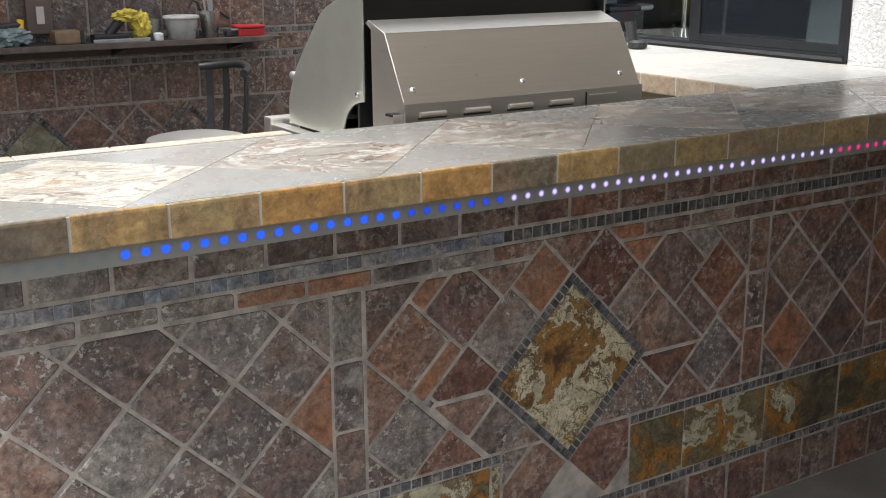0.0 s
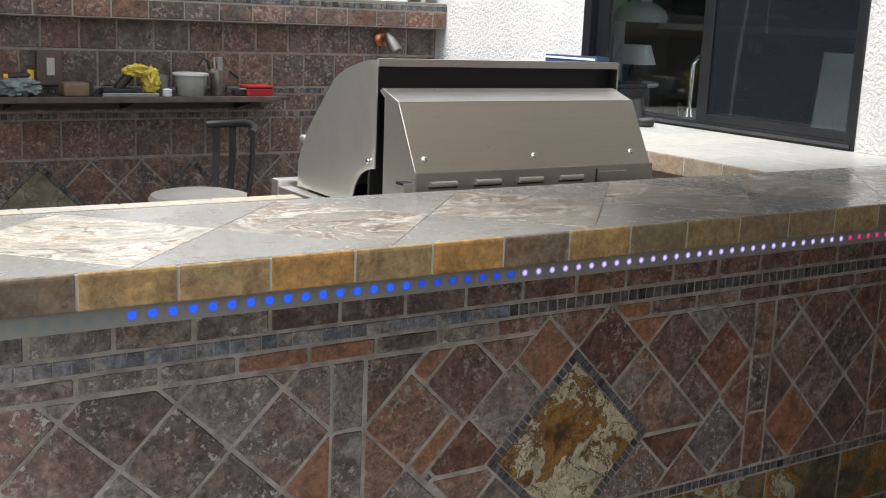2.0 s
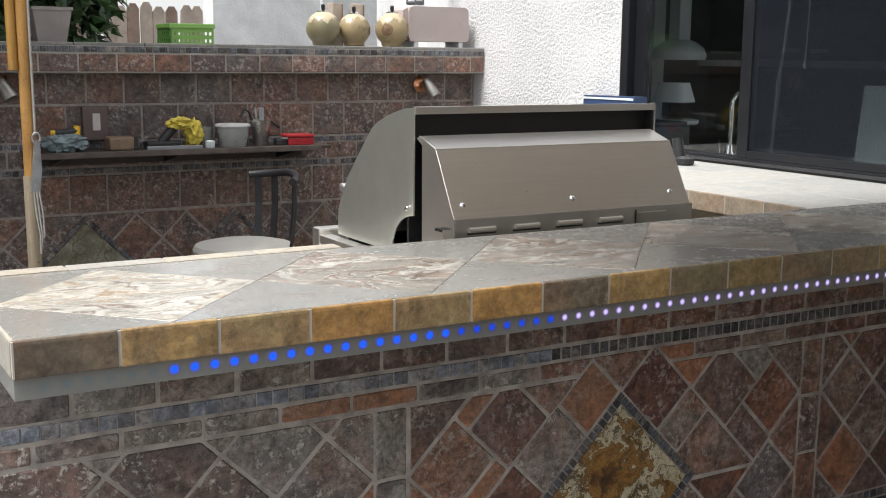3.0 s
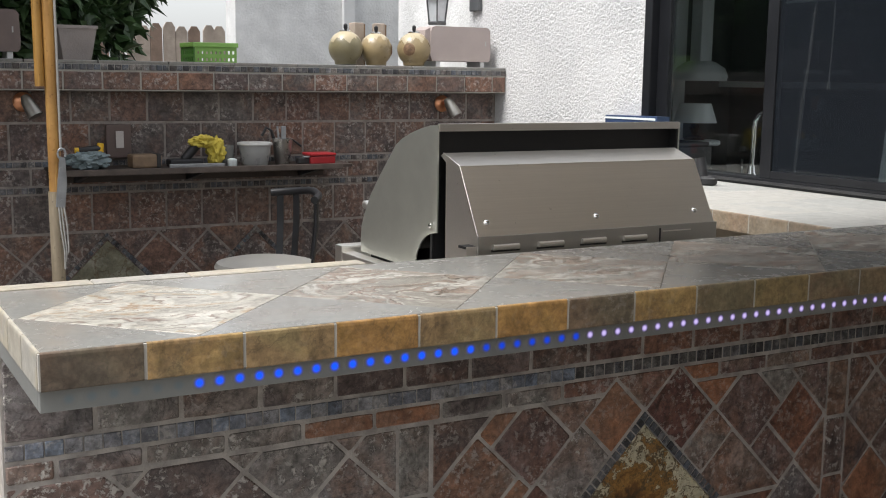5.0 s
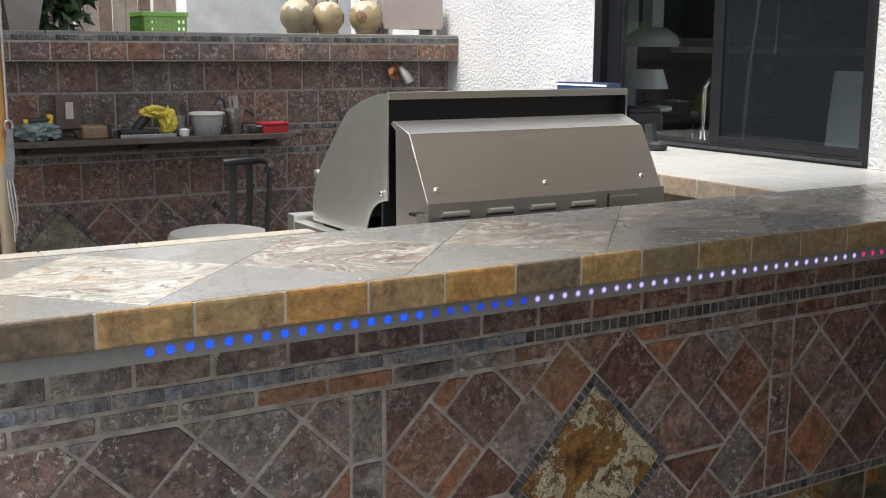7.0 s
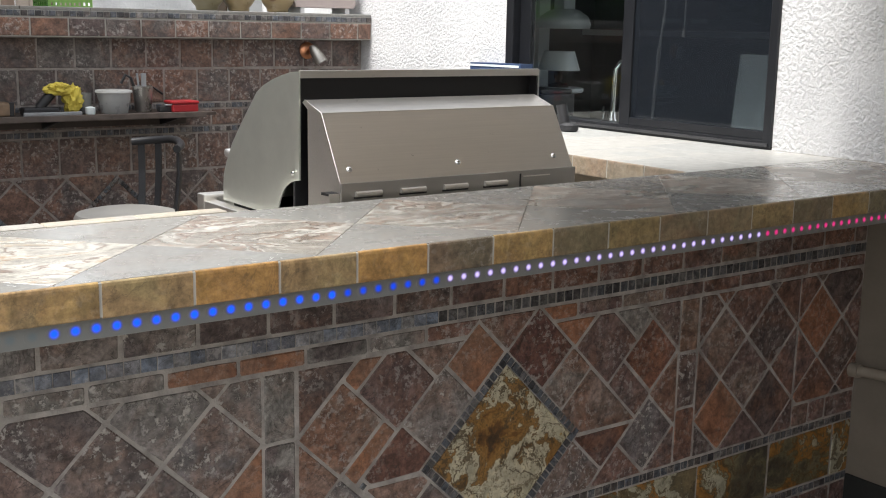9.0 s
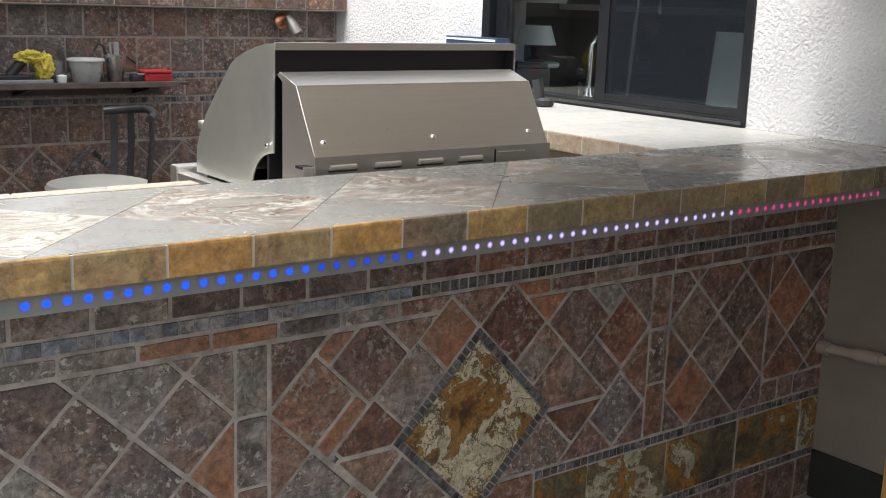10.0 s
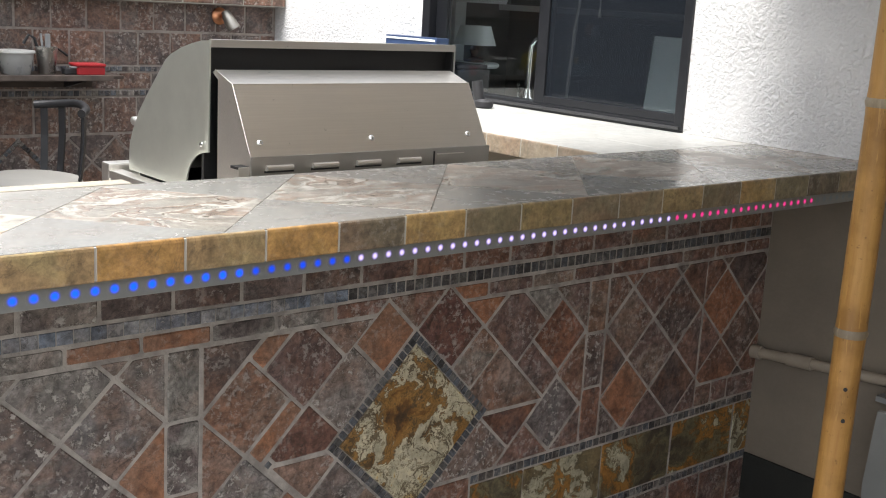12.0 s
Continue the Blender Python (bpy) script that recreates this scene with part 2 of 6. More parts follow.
BROWN, TAN, PALE_TAN, CHALK = (0.17, 0.112, 0.08), (0.205, 0.170, 0.142), (0.265, 0.240, 0.208), (0.46, 0.44, 0.395)
PINK, STONE = (0.275, 0.212, 0.170), (0.262, 0.246, 0.216)
SWIRL = veined("white_swirl_slate", [(0.30, STONE), (0.395, TAN), (0.402, CHALK), (0.425, PALE_TAN), (0.455, PINK), (0.468, BROWN), (0.474, STONE), (0.515, STONE), (0.522, CHALK), (0.540, CHALK), (0.556, PALE_TAN),
                                     (0.585, PINK), (0.60, TAN), (0.607, BROWN), (0.612, CHALK), (0.640, PALE_TAN), (0.70, STONE)],
               3.4, (1.0, 1.9, 1), 0.24, 0.003, 0.20, 0.10, 0.0, 3.0)
RUSTY, CREAM = (0.30, 0.20, 0.115), (0.42, 0.40, 0.345)
SWIRL_PALE = veined("chalk_swirl_slate", [(0.30, PALE_TAN), (0.37, CREAM), (0.395, CHALK), (0.415, RUSTY), (0.435, CREAM), (0.46, CREAM), (0.475, PALE_TAN), (0.485, BROWN), (0.495, CHALK), (0.52, CREAM), (0.535, PALE_TAN), (0.55, CREAM), (0.575, RUSTY), (0.59, CREAM), (0.62, CREAM), (0.66, PALE_TAN)],
                    3.0, (0.8, 2.6, 1), 0.30, 0.003, 0.18, 0.0, 0.0, 3.0)
GROUT = plain("sandy_grout", (0.385, 0.352, 0.322), 0.9, 0, 0.36, 22, 0.0016, 200)
BACK_GROUT = plain("grey_brown_grout", (0.27, 0.238, 0.215), 0.9, 0, 0.3, 22, 0.0016, 200)
PALE_GROUT = plain("pale_grout", (0.42, 0.40, 0.36), 0.88, 0, 0.15, 14, 0.001, 260)


def brushed(name, colour, rough, stretch):
    """Brushed sheet steel: fine drawn lines, cloudy smears and a few dull spots."""
    m, nt, b = nodes_of(name)
    pos, _ = place_vec(nt)
    line = noise_tex(nt, node(nt, "ShaderNodeVectorMath", {0: pos, 1: stretch}, operation="MULTIPLY").outputs[0], 260.0, 3, 0.6)
    smear = noise_tex(nt, pos, 5.5, 5, 0.6, 0.6)
    spot_n = noise_tex(nt, pos, 48.0, 4, 0.6)
    col = ramp(nt, line, [(0.3, tuple(c * 0.96 for c in colour)), (0.7, tuple(c * 1.03 for c in colour))])
    col = mix(nt, ramp(nt, smear, [(0.45, grey(0)), (0.7, grey(0.14))]), col, tuple(c * 0.85 for c in colour))
    col = mix(nt, ramp(nt, spot_n, [(0.70, grey(0)), (0.74, grey(0.55))]), col, tuple(c * 0.45 for c in colour))
    nt.links.new(col, b.inputs["Base Color"])
    b.inputs["Metallic"].default_value = 1.0
    nt.links.new(ramp(nt, smear, [(0.3, grey(rough - 0.01)), (0.7, grey(rough + 0.01))]), b.inputs["Roughness"])
    bump(nt, b, line, 0.00012)
    return m


STEEL = brushed("stainless_steel", (0.79, 0.76, 0.715), 0.37, (0.02, 1, 1))
# the faint green is the garden's reflection put into the base colour
STEEL_SIDE = brushed("dull_stainless_steel", (0.75, 0.77, 0.71), 0.42, (1, 0.05, 0.05))
CHROME = plain("chrome", (0.72, 0.72, 0.72), 0.12, 1.0, 0.04, 10, 0)
BLACK = plain("black_enamel", (0.006, 0.006, 0.007), 0.5, 0, 0.2, 20, 0.0002)
BLACK_IRON = plain("black_iron", (0.015, 0.015, 0.017), 0.42, 0.2, 0.25, 20, 0.0004)
DARK_FRAME = plain("dark_window_frame", (0.013, 0.014, 0.017), 0.4, 0.2, 0.1, 10, 0.0002)
CHANNEL = plain("frosted_grey_channel", (0.27, 0.275, 0.265), 0.38, 0.35, 0.07, 10, 0.0002)
CONCRETE = plain("grey_concrete", (0.20, 0.192, 0.178), 0.85, 0, 0.22, 3.0, 0.002, 90)
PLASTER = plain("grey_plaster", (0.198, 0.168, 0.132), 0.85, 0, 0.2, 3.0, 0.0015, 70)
DARK_BASE = plain("dark_base_coat", (0.018, 0.019, 0.017), 0.8, 0, 0.3, 9, 0.002, 60)
WHITE_WALL = plain("white_render", (0.72, 0.72, 0.715), 0.85, 0, 0.16, 5.5, 0.005, 55)
TRIM_WHITE = plain("white_trim_paint", (0.72, 0.72, 0.72), 0.6, 0, 0.05, 6)
PVC = plain("painted_pipe", (0.33, 0.285, 0.23), 0.55, 0, 0.1, 20)
DARK_WOOD = plain("dark_stained_wood", (0.045, 0.032, 0.026), 0.5, 0, 0.3, 14, 0.0008, 60)
CEDAR = plain("block_wood", (0.215, 0.145, 0.09), 0.6, 0, 0.3, 18, 0.0008, 90)
FENCE_WOOD = plain("weathered_fence_wood", (0.36, 0.30, 0.25), 0.85, 0, 0.28, 7, 0.003, 40)
FENCE_DARK = plain("dark_weathered_board", (0.24, 0.17, 0.13), 0.85, 0, 0.3, 7, 0.003, 40)
CUSHION = plain("off_white_vinyl", (0.37, 0.355, 0.325), 0.55, 0, 0.08, 10, 0.0006, 90)
CERAMIC = plain("tan_glazed_ceramic", (0.27, 0.205, 0.11), 0.3, 0, 0.25, 9, 0.0004)
CERAMIC_OLIVE = plain("olive_glazed_ceramic", (0.18, 0.155, 0.09), 0.3, 0, 0.25, 9, 0.0004)
CERAMIC_CREAM = plain("cream_glaze_splash", (0.44, 0.37, 0.245), 0.3, 0, 0.1, 9, 0.0004)
BURR = plain("brown_burr_patch", (0.17, 0.10, 0.055), 0.7, 0, 0.4, 60, 0.002, 120)
TAUPE = plain("taupe_plastic", (0.40, 0.335, 0.315), 0.5, 0, 0.06, 8)
LANTERN = plain("grey_lantern_metal", (0.12, 0.125, 0.13), 0.5, 0.5, 0.15, 20)
FROST = plain("pale_lantern_glass", (0.55, 0.58, 0.60), 0.25, 0, 0.05, 8, 0, Alpha=1.0)
PLANTER = plain("grey_clay_planter", (0.30, 0.265, 0.25), 0.8, 0, 0.12, 10, 0.001)
LIME = plain("lime_plastic", (0.20, 0.38, 0.09), 0.4, 0, 0.08, 10)
SHADE_GREEN = plain("shaded_lime_plastic", (0.06, 0.16, 0.03), 0.5, 0, 0.1, 10)
COPPER = plain("copper", (0.62, 0.29, 0.16), 0.32, 1.0, 0.15, 20)
BLUE_CLOTH = plain("grey_blue_cloth", (0.20, 0.25, 0.26), 0.85, 0, 0.35, 30, 0.002, 120)
YELLOW = plain("yellow_cloth", (0.50, 0.40, 0.06), 0.8, 0, 0.12, 30, 0.002, 120)
YELLOW_PLASTIC = plain("yellow_plastic", (0.75, 0.45, 0.02), 0.4, 0, 0.08, 20)
RED = plain("red_plastic", (0.35, 0.02, 0.025), 0.4, 0, 0.08, 20)
CLEAR_TUB = plain("cloudy_clear_plastic", (0.34, 0.345, 0.34), 0.3, 0, 0.08, 20)
TUB_LID = plain("cloudy_lid", (0.44, 0.44, 0.43), 0.3, 0, 0.06, 20)
SOOT = plain("dull_black_plastic", (0.02, 0.02, 0.022), 0.5, 0, 0.2, 20)
OUTLET = plain("brown_outlet_box", (0.12, 0.085, 0.075), 0.55, 0, 0.1, 20)
OUTLET_PLATE = plain("grey_switch_plate", (0.52, 0.48, 0.45), 0.4, 0, 0.05, 20)
BLUE = plain("blue_plastic", (0.035, 0.06, 0.13), 0.4, 0, 0.1, 20)
PALE = plain("pale_grey_paint", (0.72, 0.78, 0.78), 0.4, 0, 0.06, 10)
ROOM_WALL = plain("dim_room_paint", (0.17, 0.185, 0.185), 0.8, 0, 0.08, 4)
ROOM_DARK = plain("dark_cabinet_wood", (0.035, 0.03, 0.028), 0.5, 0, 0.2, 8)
ROOM_TOP = plain("pale_teal_worktop", (0.50, 0.60, 0.57), 0.2, 0, 0.08, 10)
ROPE = plain("grey_cord", (0.33, 0.32, 0.30), 0.85, 0, 0.2, 40)
GALV = plain("galvanised_clamp", (0.33, 0.34, 0.35), 0.5, 0.6, 0.15, 30)
# boards of the unseen covers, pale so that the grill's steel reflects brighter
SOFFIT = plain("added_cover_boards", (0.62, 0.55, 0.46), 0.8, 0, 0.2, 5)


def stucco_material():
    """White skip-trowel stucco: overlapping trowel ridges a few centimetres long."""
    m, nt, b = nodes_of("white_skip_trowel_stucco")
    pos, _ = place_vec(nt)
    skip = noise_tex(nt, pos, 66.0, 4.0, 0.55, 0.5)
    plate = ramp(nt, skip, [(0.30, grey(0)), (0.46, grey(0.35)), (0.54, grey(0.75)), (0.70, grey(1.0))], "B_SPLINE")
    patch = noise_tex(nt, pos, 4.5, 2, 0.5)
    amount = ramp(nt, patch, [(0.34, grey(0.45)), (0.52, grey(1.0))])
    height = node(nt, "ShaderNodeMath", {0: plate, 1: amount}, operation="MULTIPLY").outputs[0]
    grain = noise_tex(nt, pos, 180.0, 3)
    col = ramp(nt, noise_tex(nt, pos, 3.0, 5), [(0.3, (0.61, 0.61, 0.615)), (0.7, (0.70, 0.695, 0.69))])
    nt.links.new(col, b.inputs["Base Color"])
    b.inputs["Roughness"].default_value = 0.85
    low = bump(nt, b, height, 0.0055)
    bump(nt, b, grain, 0.001, 1.0, low)
    return m


STUCCO = stucco_material()


def bamboo_material(name, a, c):
    m, nt, b = nodes_of(name)
    pos, _ = place_vec(nt)
    long = node(nt, "ShaderNodeVectorMath", {0: pos, 1: (1, 1, 0.08)}, operation="MULTIPLY").outputs[0]
    fibre = noise_tex(nt, long, 60.0, 6, 0.65)
    cloud = noise_tex(nt, pos, 7.0, 5, 0.6)
    col = ramp(nt, fibre, [(0.3, a), (0.7, c)])
    col = mix(nt, ramp(nt, cloud, [(0.46, grey(0)), (0.66, grey(0.7))]), col, tuple(v * 0.6 for v in a))
    scuff = noise_tex(nt, long, 130.0, 5, 0.6)
    col = mix(nt, ramp(nt, scuff, [(0.60, grey(0)), (0.68, grey(0.5))]), col, tuple(min(1, v * 1.25) for v in c))
    speck = noise_tex(nt, pos, 75.0, 4, 0.6)
    col = mix(nt, ramp(nt, speck, [(0.64, grey(0)), (0.70, grey(0.6))]), col, tuple(v * 0.35 for v in a))
    nt.links.new(col, b.inputs["Base Color"])
    b.inputs["Roughness"].default_value = 0.5
    bump(nt, b, fibre, 0.0014)
    return m


BAMBOO = bamboo_material("golden_bamboo", (0.36, 0.175, 0.042), (0.48, 0.27, 0.08))
BAMBOO_OLD = bamboo_material("weathered_bamboo", (0.24, 0.19, 0.13), (0.36, 0.30, 0.21))
BAMBOO_DARK = bamboo_material("amber_bamboo", (0.32, 0.16, 0.03), (0.46, 0.25, 0.06))


def leaf_material(name, a, c):
    m, nt, b = nodes_of(name)
    rnd = node(nt, "ShaderNodeNewGeometry").outputs["Random Per Island"]
    nt.links.new(ramp(nt, rnd, [(0.0, a), (1.0, c)]), b.inputs["Base Color"])
    b.inputs["Roughness"].default_value = 0.4
    b.inputs["Subsurface Weight"].default_value = 0.0
    return m


LEAF = leaf_material("shrub_leaf", (0.025, 0.055, 0.018), (0.075, 0.13, 0.05))
LEAF_DARK = leaf_material("tree_leaf", (0.02, 0.04, 0.014), (0.05, 0.09, 0.03))
BARK = plain("bark", (0.10, 0.075, 0.055), 0.9, 0, 0.3, 20, 0.004, 60)


def glass_material(name, tint, rough=0.0):
    m, nt, b = nodes_of(name)
    b.inputs["Base Color"].default_value = (*tint, 1)
    b.inputs["Roughness"].default_value = rough
    b.inputs["Transmission Weight"].default_value = 1.0
    b.inputs["IOR"].default_value = 1.45
    return m


GLASS = glass_material("clear_window_glass", (0.92, 0.96, 0.95))
TINTED = glass_material("dark_screened_glass", (0.50, 0.55, 0.58), 0.01)
tn = TINTED.node_tree
mesh_screen = node(tn, "ShaderNodeBsdfDiffuse", {"Color": (0.015, 0.018, 0.023, 1)})
both = node(tn, "ShaderNodeMixShader", {0: 0.52, 1: tn.nodes["Principled BSDF"].outputs[0], 2: mesh_screen.outputs[0]})
tn.links.new(both.outputs[0], tn.nodes["Material Output"].inputs[0])


CLOUDY = (0.27, 0.275, 0.265)


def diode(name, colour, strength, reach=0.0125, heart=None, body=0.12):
    """Lens under a frosted cover, brightest over the diode; its halo is painted as fading emission."""
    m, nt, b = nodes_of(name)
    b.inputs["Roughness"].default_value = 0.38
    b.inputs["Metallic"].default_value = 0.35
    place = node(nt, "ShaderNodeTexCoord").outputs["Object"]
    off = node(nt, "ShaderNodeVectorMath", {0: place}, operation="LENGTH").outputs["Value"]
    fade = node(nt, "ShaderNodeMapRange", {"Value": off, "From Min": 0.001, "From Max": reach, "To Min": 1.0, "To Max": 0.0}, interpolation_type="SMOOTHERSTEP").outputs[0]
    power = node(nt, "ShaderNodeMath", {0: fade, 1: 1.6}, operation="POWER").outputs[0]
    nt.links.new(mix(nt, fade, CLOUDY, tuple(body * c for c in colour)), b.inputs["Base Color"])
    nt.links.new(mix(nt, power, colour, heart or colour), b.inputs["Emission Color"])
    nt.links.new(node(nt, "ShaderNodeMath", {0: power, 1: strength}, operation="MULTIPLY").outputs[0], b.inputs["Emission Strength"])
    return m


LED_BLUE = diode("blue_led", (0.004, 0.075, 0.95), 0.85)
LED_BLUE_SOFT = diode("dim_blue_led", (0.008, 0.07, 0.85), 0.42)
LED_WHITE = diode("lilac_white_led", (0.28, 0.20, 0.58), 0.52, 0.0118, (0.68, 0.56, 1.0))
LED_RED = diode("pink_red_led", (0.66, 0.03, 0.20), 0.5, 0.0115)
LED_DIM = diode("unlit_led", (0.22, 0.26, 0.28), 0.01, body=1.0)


# ---- building blocks ----
def part(name, bm, material, parent=None, label="", smooth=False):
    me = bpy.data.meshes.new(name)
    bmesh.ops.recalc_face_normals(bm, faces=bm.faces[:])
    bm.to_mesh(me)
    bm.free()
    me.materials.append(material)
    if smooth:
        for p in me.polygons:
            p.use_smooth = True
        me.set_sharp_from_angle(angle=radians(40))
    ob = new(name, me)
    if parent:
        ob.parent = parent
    if label:
        ob["label"] = label
    return ob


def thing(name, label, category, group="", kind="", at=(0, 0, 0)):
    ob = new(name)
    ob.empty_display_size = 0.05
    ob.location = at
    return tagged(ob, label, category, group, kind)


def box(bm, lo, hi, bevel=0.0):
    c = [(a + b) / 2 for a, b in zip(lo, hi)]
    s = [abs(b - a) for a, b in zip(lo, hi)]
    made = bmesh.ops.create_cube(bm, size=1, matrix=Matrix.LocRotScale(c, None, s))
    if bevel:
        vs = set(made["verts"])
        es = [e for e in bm.edges if e.verts[0] in vs and e.verts[1] in vs]
        bmesh.ops.bevel(bm, geom=es, offset=bevel, segments=2, affect="EDGES", profile=0.6)
    return bm


def boxed(lo, hi, bevel=0.0):
    return box(bmesh.new(), lo, hi, bevel)


def ring(c, t, r, n, up=None):
    t = Vector(t).normalized()
    up = Vector(up) if up else (Vector((0, 0, 1)) if abs(t.z) < 0.9 else Vector((1, 0, 0)))
    a = t.cross(up).normalized()
    b = t.cross(a)
    return [Vector(c) + r * (math.cos(2 * math.pi * k / n) * a + math.sin(2 * math.pi * k / n) * b) for k in range(n)]


def tube(bm, points, radius, n=10, caps=True):
    """A round bar along points; radius is one number or one for each point."""
    pts = [Vector(p) for p in points]
    rs = radius if isinstance(radius, (list, tuple)) else [radius] * len(pts)
    rows = []
    for k, p in enumerate(pts):
        t = (pts[min(k + 1, len(pts) - 1)] - pts[max(k - 1, 0)])
        rows.append([bm.verts.new(v) for v in ring(p, t, rs[k], n, (0.13, 0.29, 0.95) if abs(t.normalized().z) < 0.9 else (1, 0.1, 0))])
    for r0, r1 in zip(rows, rows[1:]):
        for k in range(n):
            bm.faces.new((r0[k], r0[(k + 1) % n], r1[(k + 1) % n], r1[k]))
    if caps:
        bm.faces.new(rows[0][::-1])
        bm.faces.new(rows[-1])
    return bm


def tubed(points, radius, n=10):
    return tube(bmesh.new(), points, radius, n)


def lathe(profile, at, n=24, bm=None):
    """Turned solid from (radius, height) pairs."""
    bm = bm or bmesh.new()
    rows = []
    for r, z in profile:
        rows.append([bm.verts.new((at[0] + r * math.cos(2 * math.pi * k / n), at[1] + r * math.sin(2 * math.pi * k / n), at[2] + z)) for k in range(n)])
    for r0, r1 in zip(rows, rows[1:]):
        for k in range(n):
            bm.faces.new((r0[k], r0[(k + 1) % n], r1[(k + 1) % n], r1[k]))
    bm.faces.new(rows[0][::-1])
    bm.faces.new(rows[-1])
    return bm


def prism(outline, axis, lo, hi, bm=None):
    """An outline in the two other axes, extruded along axis from lo to hi."""
    bm = bm or bmesh.new()
    put = {"x": lambda u, v, w: (w, u, v), "y": lambda u, v, w: (u, w, v), "z": lambda u, v, w: (u, v, w)}[axis]
    a = [bm.verts.new(put(u, v, lo)) for u, v in outline]
    b = [bm.verts.new(put(u, v, hi)) for u, v in outline]
    n = len(outline)
    for k in range(n):
        bm.faces.new((a[k], a[(k + 1) % n], b[(k + 1) % n], b[k]))
    bm.faces.new(a[::-1])
    bm.faces.new(b)
    return bm


def clip(poly, a, b, c):
    """The part of a convex outline where a*u + b*v <= c."""
    out = []
    for k, (u, v) in enumerate(poly):
        u2, v2 = poly[(k + 1) % len(poly)]
        d, d2 = a * u + b * v - c, a * u2 + b * v2 - c
        if d <= 0:
            out.append((u, v))
        if (d < 0 < d2) or (d2 < 0 < d):
            f = d / (d - d2)
            out.append((u + f * (u2 - u), v + f * (v2 - v)))
    return out


def area(poly):
    return 0.5 * sum(p[0] * q[1] - q[0] * p[1] for p, q in zip(poly, poly[1:] + poly[:1]))


def inset(poly, g):
    if area(poly) < 0:
        poly = poly[::-1]
    out = poly
    for (u, v), (u2, v2) in zip(poly, poly[1:] + poly[:1]):
        l = math.hypot(u2 - u, v2 - v)
        if l < 1e-6:
            continue
        a, b = (v2 - v) / l, -(u2 - u) / l
        out = clip(out, a, b, a * u + b * v - g)
        if len(out) < 3:
            return []
    return out


FRONT = ((1, 0, 0), (0, 0, 1), (0, -1, 0))
TOP = ((1, 0, 0), (0, 1, 0), (0, 0, 1))
shared = {}
chance = random.Random(4)


def frame_of(plane, at):
    u, v, w = plane
    return Matrix(((u[0], v[0], w[0], at[0]), (u[1], v[1], w[1], at[1]), (u[2], v[2], w[2], at[2]), (0, 0, 0, 1)))


def stone_rings(poly, depth, edge, rough_edge):
    """Back ring, shoulder and face of a cut stone, with a softened and slightly uneven rim."""
    face = inset(poly, edge) or poly
    if len(face) != len(poly):
        face = [(u * 0.97, v * 0.97) for u, v in poly]
    wob = [chance.uniform(-1, 1) * rough_edge for _ in poly]
    return [(u, v, -depth) for u, v in poly] + [(u, v, -edge * 0.8 + w) for (u, v), w in zip(poly, wob)] + [(u, v, w * 0.5) for (u, v), w in zip(face, wob)]


def stone_faces(n, first=0):
    faces = []
    for r in (0, 1):
        for k in range(n):
            faces.append((first + r * n + k, first + r * n + (k + 1) % n, first + (r + 1) * n + (k + 1) % n, first + (r + 1) * n + k))
    faces.append(tuple(first + 2 * n + k for k in range(n)))
    return faces


def stone(name, poly, plane, level, parent, material, depth=0.012, edge=0.0025, gap=0.004, rough_edge=0.0008, tilt=0.0, label=""):
    """One tile as an object of its own: outline in the plane's two directions, set into its bed at level along the plane's third."""
    poly = inset(poly, gap)
    if len(poly) < 3 or abs(area(poly)) < 4e-5:
        return None
    cu, cv = sum(p[0] for p in poly) / len(poly), sum(p[1] for p in poly) / len(poly)
    local = [(u - cu, v - cv) for u, v in poly]
    key = (name, material.name, depth, edge, tuple((round(u, 3), round(v, 3)) for u, v in local))
    if key not in shared:
        me = bpy.data.meshes.new(name)
        me.from_pydata(stone_rings(local, depth, edge, rough_edge), [], stone_faces(len(local)))
        me.materials.append(material)
        me.update()
        shared[key] = me
    ob = new(name, shared[key])
    u, v, w = (Vector(d) for d in plane)
    lift = chance.uniform(-1, 1) * rough_edge
    ob.matrix_local = frame_of(plane, cu * u + cv * v + (level + lift) * w) @ pose(0, 0, 0, chance.uniform(-tilt, tilt), chance.uniform(-tilt, tilt), 0)
    ob.parent = parent
    if label:
        ob["label"] = label
    return ob


def stones_joined(name, polys, plane, level, parent, material, depth=0.010, edge=0.0015, gap=0.0018, label=""):
    """Many small stones as one mesh, for those too far off or too many to tell apart singly."""
    verts, faces = [], []
    u, v, w = (Vector(d) for d in plane)
    for poly in polys:
        poly = inset(poly, gap)
        if len(poly) < 3:
            continue
        cu, cv = sum(p[0] for p in poly) / len(poly), sum(p[1] for p in poly) / len(poly)
        first = len(verts)
        lift = chance.uniform(-1, 1) * 0.0008
        for a, b, c in stone_rings([(a - cu, b - cv) for a, b in poly], depth, edge, 0.0003):
            verts.append((a + cu) * u + (b + cv) * v + (c + level + lift) * w)
        faces += stone_faces(len(poly), first)
    me = bpy.data.meshes.new(name)
    me.from_pydata(verts, [], faces)
    me.materials.append(material)
    me.update()
    ob = new(name, me)
    ob.parent = parent
    return tagged(ob, label, "", "", "stuff")


def rect(u0, v0, u1, v1):
    return [(u0, v0), (u1, v0), (u1, v1), (u0, v1)]


def cell(s0, s1, d0, d1):
    """A tile set on its corner: s = u + v and d = u - v run along the two diagonals."""
    return [((s + d) / 2, (s - d) / 2) for s, d in ((s0, d0), (s0, d1), (s1, d1), (s1, d0))]


